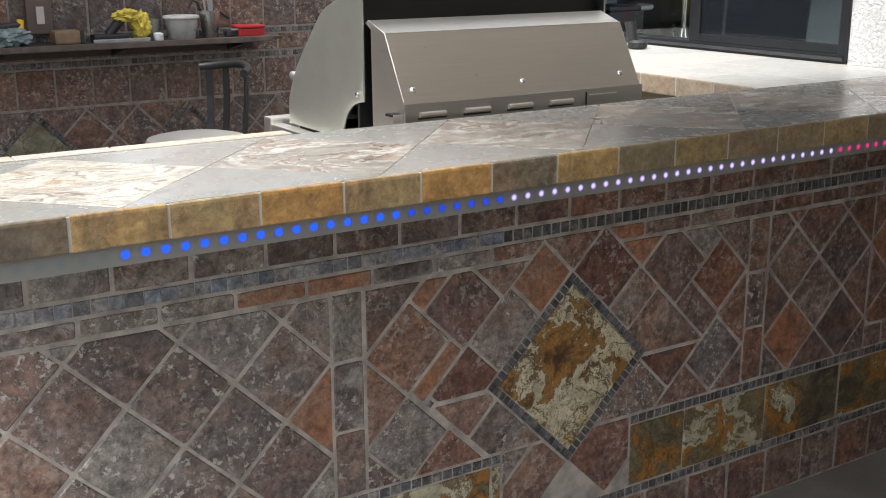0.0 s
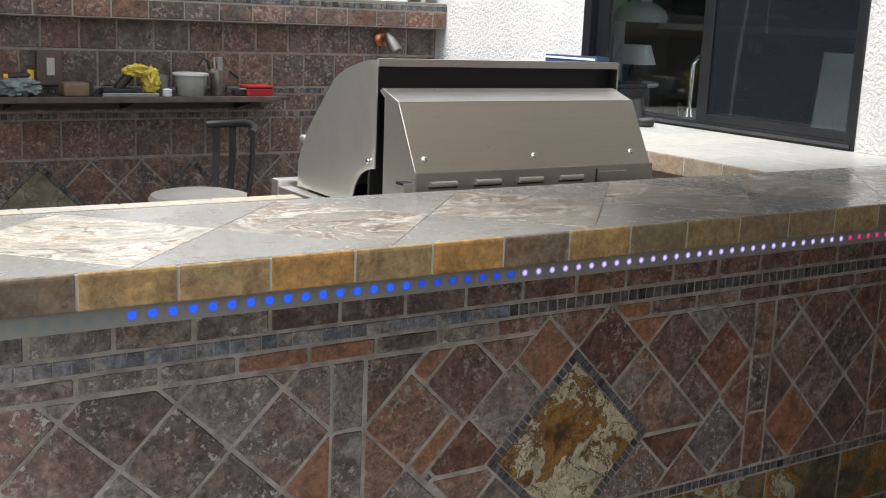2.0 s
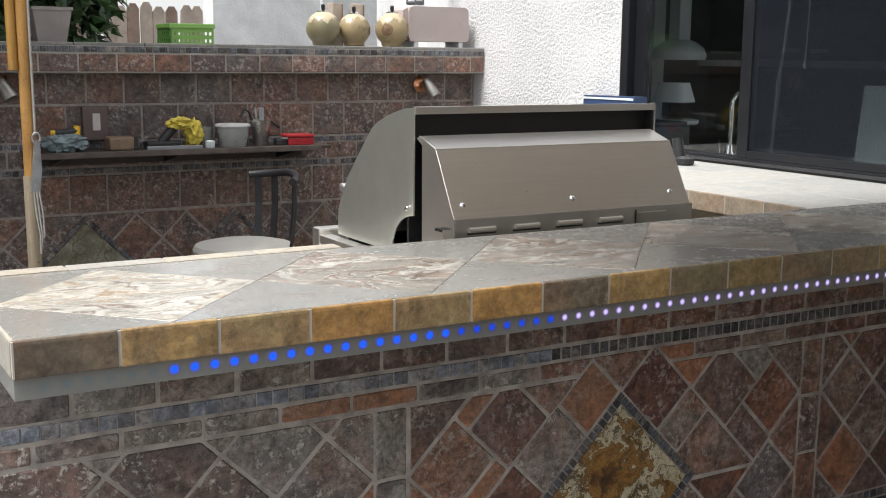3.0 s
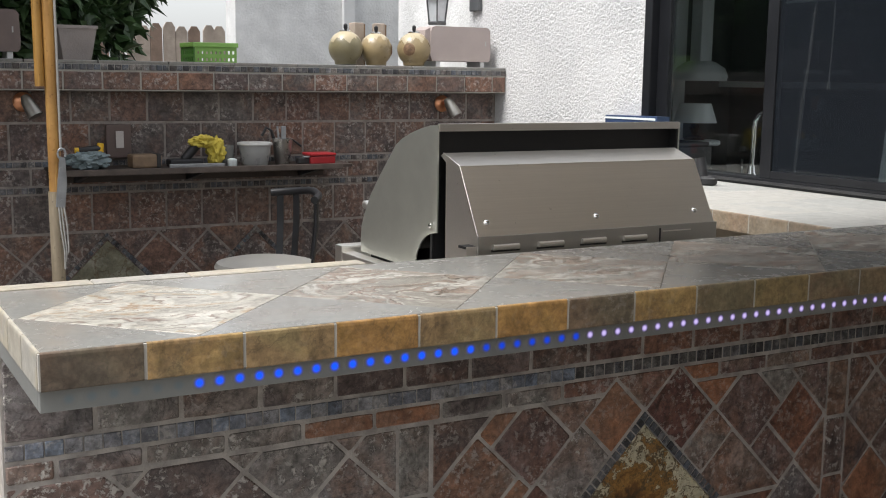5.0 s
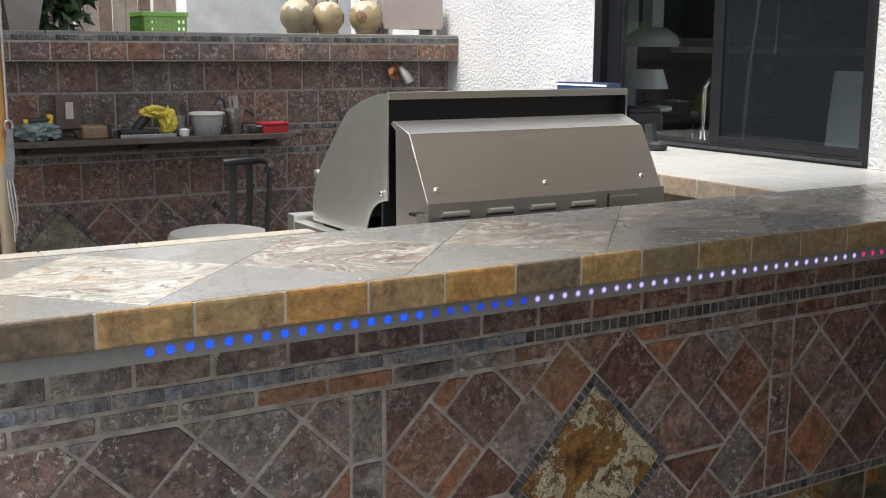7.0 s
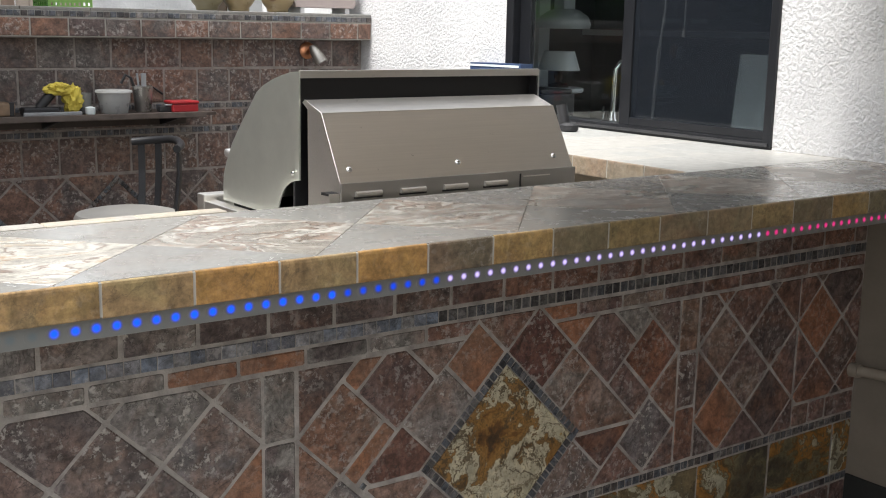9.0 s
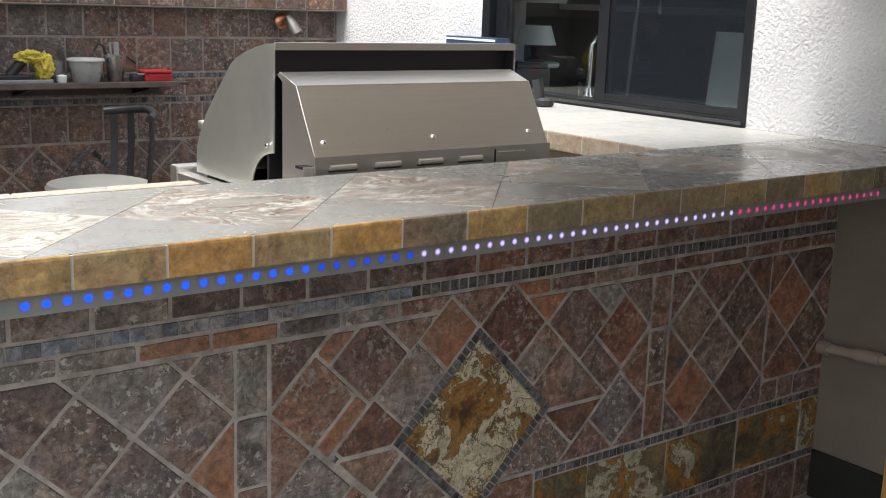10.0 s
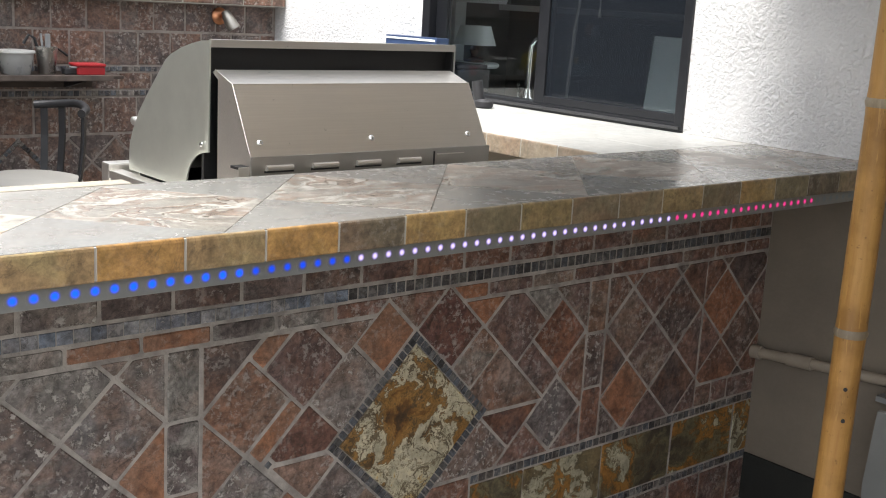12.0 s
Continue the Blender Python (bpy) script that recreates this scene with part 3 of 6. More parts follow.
def within(poly, u0, v0, u1, v1):
    for a, b, c in ((-1, 0, -u0), (1, 0, u1), (0, -1, -v0), (0, 1, v1)):
        poly = clip(poly, a, b, c)
        if len(poly) < 3:
            return []
    return poly


# ---- the setting ----
FLOOR, H = -0.05, 1.16          # patio floor, bar top
WALL_Y, WALL_X = 0.39, 2.94     # tiled face of the bar, face of the house
BACK_Y = 3.46                   # tiled face of the far garden wall

ground = tagged(part("ground", boxed((-60, -60, FLOOR - 0.2), (60, 60, FLOOR)), CONCRETE), "grey concrete patio floor with fine dirt and cracks", "floor", "", "structure")

# house wall with the window opening: x from 2.94 outwards
WIN_Y0, WIN_Y1, WIN_Z0, WIN_Z1 = 0.79, 2.245, 1.170, 2.35


def house_piece(name, y0, y1, z0, z1, mat, label):
    return tagged(part(name, boxed((WALL_X, y0, z0), (WALL_X + 0.16, y1, z1)), mat), label, "wall", "", "structure")


# smoother lower wall; shade below the counter level is put into its dark colour
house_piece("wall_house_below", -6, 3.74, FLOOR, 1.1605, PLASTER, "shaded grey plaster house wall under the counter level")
house_piece("wall_house_right", -6, WIN_Y0, 1.1605, 3.0, STUCCO, "white skip-trowel stucco house wall beside the window")
house_piece("wall_house_left", WIN_Y1, 3.74, 1.1605, 3.0, STUCCO, "white skip-trowel stucco house wall by the garden wall")
house_piece("wall_house_above", WIN_Y0, WIN_Y1, WIN_Z1, 3.0, STUCCO, "white skip-trowel stucco over the window")
tagged(part("baseboard", boxed((WALL_X - 0.012, -6, FLOOR), (WALL_X - 0.0005, WALL_Y - 0.002, 0.118), 0.003), DARK_BASE), "dark worn base coat strip along the foot of the house wall", "trim", "", "structure")

# unseen patio cover added to shade the near side, and closing walls
tagged(part("ceiling", boxed((0.5, -6, 2.28), (WALL_X, 0.50, 2.38)), SOFFIT), "unseen boarded cover added to shade the near side", "ceiling", "", "structure")
tagged(part("wall_near", boxed((-7, -6.2, FLOOR), (WALL_X + 0.16, -6.0, 2.28)), PLASTER), "plain plaster wall closing the patio", "wall", "", "structure")
# unseen side wall, kept white to throw light onto the bar's left
tagged(part("wall_side", boxed((-7.2, -6.2, FLOOR), (-7.0, 9, 1.9)), WHITE_WALL), "unseen white side wall added to bounce light to the bar", "wall", "", "structure")

# further building and its trims beyond the garden wall
far = tagged(part("wall_far_house", boxed((2.392, 6.0, FLOOR), (9, 6.2, 4.5)), WHITE_WALL), "smooth white rendered wall of a further building", "wall", "", "structure")
tagged(part("trim", boxed((3.196, 5.955, FLOOR), (3.29, 5.998, 4.5), 0.006), TRIM_WHITE), "white painted vertical board trim on the render", "trim", "", "structure")
tagged(part("trim", boxed((3.05, 3.76, FLOOR), (3.10, 3.80, 3.0), 0.004), TRIM_WHITE), "grey white corner board of the house", "trim", "", "structure")

# ---- window with two lights ----
# filler added to hide the room, white so it reads as the far wall
tagged(part("wall_house_return", boxed((WALL_X + 0.004, 3.742, FLOOR), (WALL_X + 0.16, 4.6, 3.0)), WHITE_WALL), "white filler wall added to close the gap beside the house corner", "wall", "", "structure")
# canopy out of view over the slim poles, added to shade the shelf wall
tagged(part("ceiling_canopy", boxed((-1.7, 1.42, 2.46), (0.55, 3.32, 2.54), 0.01), SOFFIT), "unseen boarded canopy added to shade the shelf wall", "ceiling", "", "structure")
window = thing("window_1", "dark framed sliding window with one clear and one screened light", "window", "", "structure")
fx0, fx1 = WALL_X - 0.012, WALL_X + 0.09
part("window_frame", boxed((fx0, WIN_Y0, WIN_Z0), (fx1, WIN_Y0 + 0.035, WIN_Z1), 0.004), DARK_FRAME, window)
part("window_frame", boxed((fx0, WIN_Y1 - 0.05, WIN_Z0), (fx1, WIN_Y1, WIN_Z1), 0.004), DARK_FRAME, window)
part("window_frame", boxed((fx0 + 0.002, WIN_Y0 + 0.035, WIN_Z0), (fx1, WIN_Y1 - 0.05, WIN_Z0 + 0.022), 0.003), DARK_FRAME, window)
part("window_frame", boxed((fx0 + 0.002, WIN_Y0 + 0.035, WIN_Z1 - 0.04), (fx1, WIN_Y1 - 0.05, WIN_Z1), 0.003), DARK_FRAME, window)
part("sash_stile", boxed((fx0 + 0.006, 1.475, WIN_Z0 + 0.022), (fx0 + 0.035, 1.53, WIN_Z1 - 0.04), 0.003), DARK_FRAME, window)
part("sash_stile", boxed((fx0 + 0.04, 1.50, WIN_Z0 + 0.022), (fx0 + 0.07, 1.555, WIN_Z1 - 0.04), 0.003), DARK_FRAME, window)
part("sash_stile", boxed((fx0 + 0.04, WIN_Y1 - 0.12, WIN_Z0 + 0.022), (fx0 + 0.07, WIN_Y1 - 0.05, WIN_Z1 - 0.04), 0.003), DARK_FRAME, window)
part("sash_rail", boxed((fx0 + 0.006, WIN_Y0 + 0.035, WIN_Z0 + 0.022), (fx0 + 0.03, 1.475, WIN_Z0 + 0.052), 0.003), DARK_FRAME, window)
part("window_sill", boxed((fx0 + 0.003, WIN_Y0 + 0.002, 1.1608), (fx1, WIN_Y1 - 0.002, WIN_Z0 - 0.0005)), DARK_FRAME, window)
part("track", boxed((fx0 - 0.006, WIN_Y0 + 0.01, WIN_Z0), (fx0, WIN_Y1 - 0.02, WIN_Z0 + 0.012), 0.002), plain("worn_aluminium", (0.10, 0.10, 0.105), 0.4, 0.8), window, "thin bright aluminium sill track")
pane = part("pane", boxed((fx0 + 0.05, 1.555, WIN_Z0 + 0.022), (fx0 + 0.055, WIN_Y1 - 0.12, WIN_Z1 - 0.04)), GLASS, window, "clear glass")
pane.visible_shadow = False
pane = part("pane", boxed((fx0 + 0.016, WIN_Y0 + 0.035, WIN_Z0 + 0.052), (fx0 + 0.021, 1.475, WIN_Z1 - 0.04)), TINTED, window, "dark screened glass")
pane.visible_shadow = False

blind = thing("venetian_blind", "pale raised blind with a hanging wand and cord", "blind")
part("headrail", boxed((3.04, 0.82, 1.86), (3.09, 1.60, 1.905), 0.004), PALE, blind)
part("wand", tubed([(3.06, 1.41, 1.86), (3.06, 1.43, 1.64), (3.06, 1.45, 1.49)], 0.006, 8), ROPE, blind, "thin grey wand", True)
part("grip", tubed([(3.06, 1.45, 1.495), (3.06, 1.452, 1.46), (3.06, 1.47, 1.21)], [0.010, 0.008, 0.006], 8), ROPE, blind, "", True)
part("pull_cord", tubed([(3.06, 1.322, 1.86), (3.06, 1.322, 1.74), (3.06, 1.328, 1.56)], 0.0025, 6), ROPE, blind, "", True)
part("tassel", tubed([(3.06, 1.328, 1.565), (3.06, 1.329, 1.535)], [0.004, 0.008], 8), ROPE, blind, "", True)

# ---- dim kitchen behind the window, its dimness put into the dark paint ----
# the back wall stops short: an unseen opening added to let daylight in
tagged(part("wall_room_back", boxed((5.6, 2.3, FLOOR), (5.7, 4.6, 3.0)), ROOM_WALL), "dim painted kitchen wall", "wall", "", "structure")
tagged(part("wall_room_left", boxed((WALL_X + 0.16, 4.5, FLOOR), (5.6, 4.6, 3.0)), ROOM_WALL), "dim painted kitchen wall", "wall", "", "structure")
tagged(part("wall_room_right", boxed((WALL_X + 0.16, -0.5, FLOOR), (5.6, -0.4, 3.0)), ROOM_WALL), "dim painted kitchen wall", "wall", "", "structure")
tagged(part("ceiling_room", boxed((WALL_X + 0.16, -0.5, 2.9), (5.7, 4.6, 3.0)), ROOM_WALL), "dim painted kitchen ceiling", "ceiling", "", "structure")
sink_unit = thing("kitchen_counter", "kitchen counter under the window with a pale worktop", "counter")
part("worktop", boxed((3.16, 0.3, 1.075), (3.74, 3.4, 1.11), 0.006), ROOM_TOP, sink_unit, "pale teal worktop")
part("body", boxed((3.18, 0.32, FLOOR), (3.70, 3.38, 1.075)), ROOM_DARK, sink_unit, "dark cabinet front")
faucet = thing("kitchen_faucet", "chrome gooseneck kitchen faucet on the worktop", "faucet")
arc = [(3.6, 2.24, 1.11), (3.6, 2.235, 1.30)] + [(3.6, 2.18 + 0.055 * math.cos(a), 1.34 + 0.075 * math.sin(a)) for a in np.linspace(math.pi * 0.05, math.pi * 0.98, 9)] + [(3.6, 2.122, 1.27)]
part("spout", tubed(arc, 0.011, 10), CHROME, faucet, "", True)
part("base", lathe([(0.026, 0), (0.026, 0.015), (0.018, 0.03), (0.016, 0.06)], (3.6, 2.24, 1.11), 16), CHROME, faucet, "", True)
part("lever", tubed([(3.6, 2.30, 1.11), (3.6, 2.30, 1.16), (3.63, 2.33, 1.185)], 0.008, 8), CHROME, faucet, "", True)
table = thing("side_table", "small pale round table inside the room", "table")
part("tabletop", lathe([(0.14, 0), (0.15, 0.01), (0.15, 0.025), (0.14, 0.03)], (4.25, 3.36, 1.19), 24), PALE, table, "", True)
part("leg", lathe([(0.16, 0), (0.15, 0.02), (0.03, 0.05), (0.03, 1.24)], (4.25, 3.36, FLOOR), 16), ROOM_DARK, table, "", True)
lamp = thing("table_lamp", "table lamp with a pale tapered shade", "lamp")
part("shade", lathe([(0.125, 0), (0.09, 0.11), (0.085, 0.11), (0.12, 0)], (4.25, 3.36, 1.32), 24), PALE, lamp, "pale fabric shade", True)
part("stem", lathe([(0.06, 0), (0.06, 0.015), (0.015, 0.03), (0.03, 0.07), (0.012, 0.11), (0.012, 0.2)], (4.25, 3.36, 1.22), 14), ROOM_DARK, lamp, "", True)
# made-up solid for an unidentified pale rounded shape in the pane
hood = thing("pale_rounded_shape", "pale rounded shape of unknown kind in the dim kitchen", "range hood")
part("canopy", lathe([(0.17, 0), (0.18, 0.03), (0.16, 0.08), (0.10, 0.12), (0.06, 0.13)], (4.9, 4.05, 1.56), 24), PALE, hood, "", True)
part("duct", boxed((4.85, 4.0, 1.68), (4.95, 4.1, 2.9), 0.005), PALE, hood)
# pale upright added in place of a brightly lit stretch of wall
casing = thing("bright_wall_strip", "tall pale strip added for a bright stretch of kitchen wall", "door casing")
part("casing", boxed((4.95, 4.36, FLOOR), (5.05, 4.49, 2.85), 0.006), PALE, casing)
shelfunit = thing("kitchen_shelf", "pale low shelf on the kitchen back wall", "shelf")
part("board", boxed((5.3, 2.6, 1.52), (5.6, 4.3, 1.56), 0.004), PALE, shelfunit)
stove = thing("coffee_maker", "black coffee maker on the kitchen worktop", "coffee maker")
part("body", boxed((3.3, 2.42, 1.11), (3.52, 2.66, 1.25), 0.012), SOOT, stove)
part("lid", boxed((3.31, 2.43, 1.25), (3.51, 2.65, 1.27), 0.006), SOOT, stove)
board = thing("cutting_board", "white cutting board leaning inside the window", "cutting board")
part("board", boxed((-0.008, -0.10, 0), (0.008, 0.10, 0.36), 0.005), PALE, board)
board.matrix_world = pose(3.42, 1.27, 1.112, 0, 6, 0)

# ---- bar: tiled knee wall ----
bar_wall = tagged(part("wall_bar", boxed((0.0, WALL_Y + 0.0022, FLOOR), (WALL_X - 0.001, 0.50, 1.098)), GROUT), "bar knee wall clad in brown and rust slate tiles with sandy grout", "bar wall", "", "structure")
# ---- bar top: slab with an overhang ----
bar_top = thing("bar_counter", "bar top of swirled and grey slate with ochre edge tiles", "countertop")
part("slab", boxed((0.0013, 0.0013, 1.1035), (2.2, 0.506, H - 0.0022)), PALE_GROUT, bar_top, "pale grout bed")
side_top = thing("side_counter", "tiled side counter running along the house wall to the window", "countertop")
part("slab", boxed((2.2015, 0.0013, 1.1035), (WALL_X - 0.001, 2.42, H - 0.0022)), PALE_GROUT, side_top, "pale grout bed")
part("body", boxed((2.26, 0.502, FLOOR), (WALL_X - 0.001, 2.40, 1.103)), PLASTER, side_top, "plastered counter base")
lower = thing("grill_counter", "low plastered counter that holds the grill behind the bar", "counter")
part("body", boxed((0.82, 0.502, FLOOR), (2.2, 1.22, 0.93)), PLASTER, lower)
part("worktop", boxed((0.80, 0.512, 0.93), (2.205, 1.25, 0.97), 0.004), PALE_GROUT, lower)

# ---- light strip under the bar's edge ----
strip = thing("led_strip", "frosted channel with coloured lights under the bar edge", "light strip")
part("channel", boxed((0.004, 0.016, 1.066), (WALL_X - 0.002, 0.034, 1.1005), 0.0015), CHANNEL, strip, "frosted grey channel")
part("channel", boxed((0.004, 0.0345, 1.066), (0.022, 0.50, 1.1005), 0.0015), CHANNEL, strip, "frosted grey channel")
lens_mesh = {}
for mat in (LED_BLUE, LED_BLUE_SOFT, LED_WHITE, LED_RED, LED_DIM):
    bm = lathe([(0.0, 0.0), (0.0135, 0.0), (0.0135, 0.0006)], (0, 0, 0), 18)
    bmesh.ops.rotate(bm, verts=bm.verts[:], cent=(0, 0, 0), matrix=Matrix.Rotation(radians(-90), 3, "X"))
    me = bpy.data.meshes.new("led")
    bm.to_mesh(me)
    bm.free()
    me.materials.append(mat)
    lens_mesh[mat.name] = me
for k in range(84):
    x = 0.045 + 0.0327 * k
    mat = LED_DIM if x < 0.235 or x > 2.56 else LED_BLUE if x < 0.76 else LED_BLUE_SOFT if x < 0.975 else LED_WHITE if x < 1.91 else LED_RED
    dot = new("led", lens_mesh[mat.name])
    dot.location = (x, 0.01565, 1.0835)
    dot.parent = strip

# ---- far garden wall with its ledge ----
back_wall = tagged(part("wall_back", boxed((-4.0, BACK_Y + 0.004, FLOOR), (WALL_X - 0.001, 3.70, 1.480)), BACK_GROUT), "tiled garden wall of brown and rust slate with mosaic bands", "wall", "", "structure")
ledge = tagged(part("wall_ledge", boxed((-4.0, 3.366, 1.482), (WALL_X - 0.001, 3.72, 1.5975)), PALE_GROUT), "overhanging tiled ledge along the top of the garden wall", "ledge", "", "structure")

# ---- built-in grill ----
grill = thing("gas_grill", "stainless steel built-in gas grill seen from its back", "grill")
GX0, GX1 = 1.066, 1.828
dome = [(0.74, 1.075), (0.74, 1.444), (0.78, 1.441), (0.826, 1.432), (0.88, 1.418), (0.931, 1.400), (0.963, 1.383), (0.995, 1.353), (1.054, 1.297), (1.112, 1.238), (1.151, 1.180), (1.168, 1.146), (1.172, 1.11), (1.172, 1.075)]
# side plates: quarter bite out of the lower back corner
bite = [(0.74, 1.180)] + [(0.74 + 0.112 * math.sin(a), 1.075 + 0.104 * math.cos(a)) for a in np.linspace(0.12, math.pi / 2, 10)]
plate = bite + dome[:0:-1]


def swelled_plate(outline, x, inner, swell):
    """A flat end plate: flat rim, rounded field swelled to imitate a soft light gradient."""
    bm = bmesh.new()
    n = len(outline)
    cy, cz = 0.93, 1.22
    rows = [[bm.verts.new((inner, y, z)) for y, z in outline]]
    for f, lift in ((1.0, 0.0), (0.985, 0.12), (0.85, 0.42), (0.6, 0.78), (0.35, 0.95), (0.15, 1.0)):
        rows.append([bm.verts.new((x + swell * lift, cy + (y - cy) * f, cz + (z - cz) * f)) for y, z in outline])
    for r0, r1 in zip(rows, rows[1:]):
        for k in range(n):
            bm.faces.new((r0[k], r0[(k + 1) % n], r1[(k + 1) % n], r1[k]))
    bm.faces.new(rows[0][::-1])
    bm.faces.new(rows[-1])
    return bm


part("hood_side", swelled_plate(plate, GX0, GX0 + 0.004, -0.005), STEEL_SIDE, grill, "dull curved stainless end plate", True)
part("hood_side", swelled_plate(plate, GX1, GX1 - 0.004, 0.005), STEEL_SIDE, grill, "dull curved stainless end plate", True)
shell_out = dome[1:]
shell_in = [(y * 0.985 + 0.012, z - 0.006) for y, z in shell_out]
part("hood_shell", prism(shell_out + shell_in[::-1], "x", GX0 + 0.004, GX1 - 0.004), STEEL, grill, "", True)
part("hood_rim", boxed((GX0 + 0.003, 0.7385, 1.428), (GX1 - 0.003, 0.7465, 1.4465), 0.001), STEEL, grill, "brushed top rim")
part("hood_liner", boxed((GX0 + 0.0045, 0.77, 1.06), (GX1 - 0.0045, 0.78, 1.432)), BLACK, grill, "black inner back of the hood")
part("hood_liner", boxed((GX1 - 0.010, 0.742, 1.06), (GX1 - 0.0045, 0.7695, 1.427)), BLACK, grill, "black inner cheek of the hood")
part("hood_liner", boxed((GX0 + 0.0045, 0.742, 1.18), (GX0 + 0.010, 0.7695, 1.427)), BLACK, grill, "black inner cheek of the hood")
part("firebox", boxed((GX0 + 0.016, 0.70, 0.97), (GX1 - 0.016, 1.14, 1.075)), BLACK, grill, "black firebox")
BX0, BX1 = 1.076, 1.802
rear = [(0.562, 0.972), (0.562, 1.194), (0.648, 1.350), (0.728, 1.377), (0.742, 1.370), (0.716, 1.355), (0.712, 0.972)]
part("rear_box", prism(rear, "x", BX0, BX1), STEEL, grill, "brushed rear panel with a bend")
# thin tubes laid along the bends, added to draw the edge highlight
part("edge_fold", tubed([(BX0 - 0.0005, 0.5625, 1.195), (BX0 - 0.0005, 0.6485, 1.3505), (BX0 - 0.0005, 0.728, 1.3775)], 0.0008, 8), STEEL, grill, "thin steel tube added for the edge highlight", True)
part("edge_fold", tubed([(BX0, 0.6483, 1.3505), (BX1, 0.6483, 1.3505)], 0.0012, 8), STEEL, grill, "", True)
# darker copy of the steel: the skirt's shade is put into its colour
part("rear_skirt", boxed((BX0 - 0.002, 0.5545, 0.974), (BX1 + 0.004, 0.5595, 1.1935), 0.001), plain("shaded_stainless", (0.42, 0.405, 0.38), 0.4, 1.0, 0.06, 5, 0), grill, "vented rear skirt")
part("skirt_joint", boxed((1.612, 0.5525, 0.975), (1.616, 0.5545, 1.186)), BLACK, grill)
part("skirt_plate", boxed((1.622, 0.5515, 1.1765), (1.715, 0.5545, 1.1795), 0.001), STEEL, grill)
for k in range(4):
    vx = 1.112 + 0.128 * k
    vent = part("vent", tubed([(vx, 0.553, 1.167), (vx + 0.072, 0.553, 1.167)], 0.007, 10), STEEL, grill, "pressed vent louvre", True)
    part("slot", boxed((vx - 0.004, 0.5535, 1.156), (vx + 0.076, 0.5545, 1.161)), BLACK, vent)
for x in (1.109, 1.428, 1.746):
    m = lathe([(0.0072, 0), (0.0072, 0.003), (0.0045, 0.006), (0.001, 0.0068)], (0, 0, 0), 12)
    bmesh.ops.transform(m, matrix=Matrix.Translation((x, 0.5785, 1.2225)) @ Euler((radians(57), 0, 0)).to_matrix().to_4x4(), verts=m.verts[:])
    part("rivet", m, CHROME, grill, "", True)
m = lathe([(0.006, 0), (0.006, 0.003), (0.003, 0.005)], (0, 0, 0), 10)
bmesh.ops.transform(m, matrix=Matrix.Translation((GX0 - 0.004, 0.765, 1.196)) @ Euler((0, radians(-90), 0)).to_matrix().to_4x4(), verts=m.verts[:])
part("screw", m, CHROME, grill, "", True)
part("side_flange", boxed((1.03, 0.56, 1.045), (GX0 + 0.004, 1.22, 1.068), 0.003), STEEL, grill, "bright side flange")
part("side_flange", boxed((GX1 - 0.004, 0.56, 1.045), (1.864, 1.22, 1.068), 0.003), STEEL, grill, "bright side flange")
part("base_box", boxed((1.034, 0.562, 0.972), (1.862, 1.22, 1.044), 0.003), STEEL_SIDE, grill)
part("control_panel", boxed((1.03, 1.221, 0.95), (1.864, 1.27, 1.085), 0.006), STEEL, grill)
part("latch", boxed((BX0 - 0.03, 0.568, 1.165), (BX0 - 0.001, 0.60, 1.171)), BLACK, grill, "black latch slot")
part("latch_tab", boxed((BX0 - 0.028, 0.566, 1.140), (BX0 - 0.001, 0.60, 1.170), 0.001), STEEL, grill)
hand = [(GX0 + 0.03, 1.155, 1.19), (GX0 + 0.03, 1.215, 1.20), (GX1 - 0.03, 1.215, 1.20), (GX1 - 0.03, 1.155, 1.19)]
part("handle", tubed(hand, 0.011, 10), STEEL, grill, "", True)

# black lidded burner knob box on the side counter behind the grill
pot = thing("black_kettle", "small black kettle on the side counter behind the grill", "kettle")
part("body", lathe([(0.030, 0), (0.038, 0.008), (0.038, 0.026), (0.026, 0.036)], (2.765, 1.633, H), 20), SOOT, pot, "", True)
part("spout", tubed([(2.755, 1.648, H + 0.03), (2.748, 1.662, H + 0.105)], 0.022, 12), SOOT, pot, "", True)
tray = thing("blue_crate", "blue plastic crate with pale rim on the side counter", "crate")
part("body", prism([(2.09, H), (2.38, H), (2.41, H + 0.20), (2.085, H + 0.20)], "x", 2.875, 2.934), BLUE, tray)
part("rim", prism([(2.07, H + 0.2005), (2.418, H + 0.2005), (2.418, H + 0.243), (2.065, H + 0.246)], "x", 2.868, 2.936), BLUE, tray, "blue rim")
part("band", prism([(2.075, H + 0.230), (2.416, H + 0.228), (2.416, H + 0.236), (2.075, H + 0.239)], "x", 2.8645, 2.8675), PALE, tray, "pale stripe")

# ---- pipes and leaning things on the house wall ----
pipe = thing("wall_pipe", "painted plastic pipe along the house wall", "pipe")
px = WALL_X - 0.03
part("pipe", tubed([(px, 0.37, 0.484), (px, -0.12, 0.522)], 0.017, 14), PVC, pipe, "", True)
part("coupling", tubed([(px, 0.255, 0.493), (px, 0.165, 0.500)], 0.0215, 14), PVC, pipe, "", True)
part("end_cap", tubed([(px, 0.388, 0.483), (px, 0.355, 0.485)], 0.0235, 14), PVC, pipe, "", True)
part("elbow", tubed([(px, -0.11, 0.521), (px, -0.15, 0.516), (px, -0.175, 0.49), (px, -0.18, 0.44)], 0.021, 14), PVC, pipe, "", True)
cond = thing("conduit", "grey electrical conduit with clamps on the house wall", "conduit")
part("tube", tubed([(px, -0.10, 0.46), (px, -0.10, 1.05)], 0.012, 12), PVC, cond, "", True)
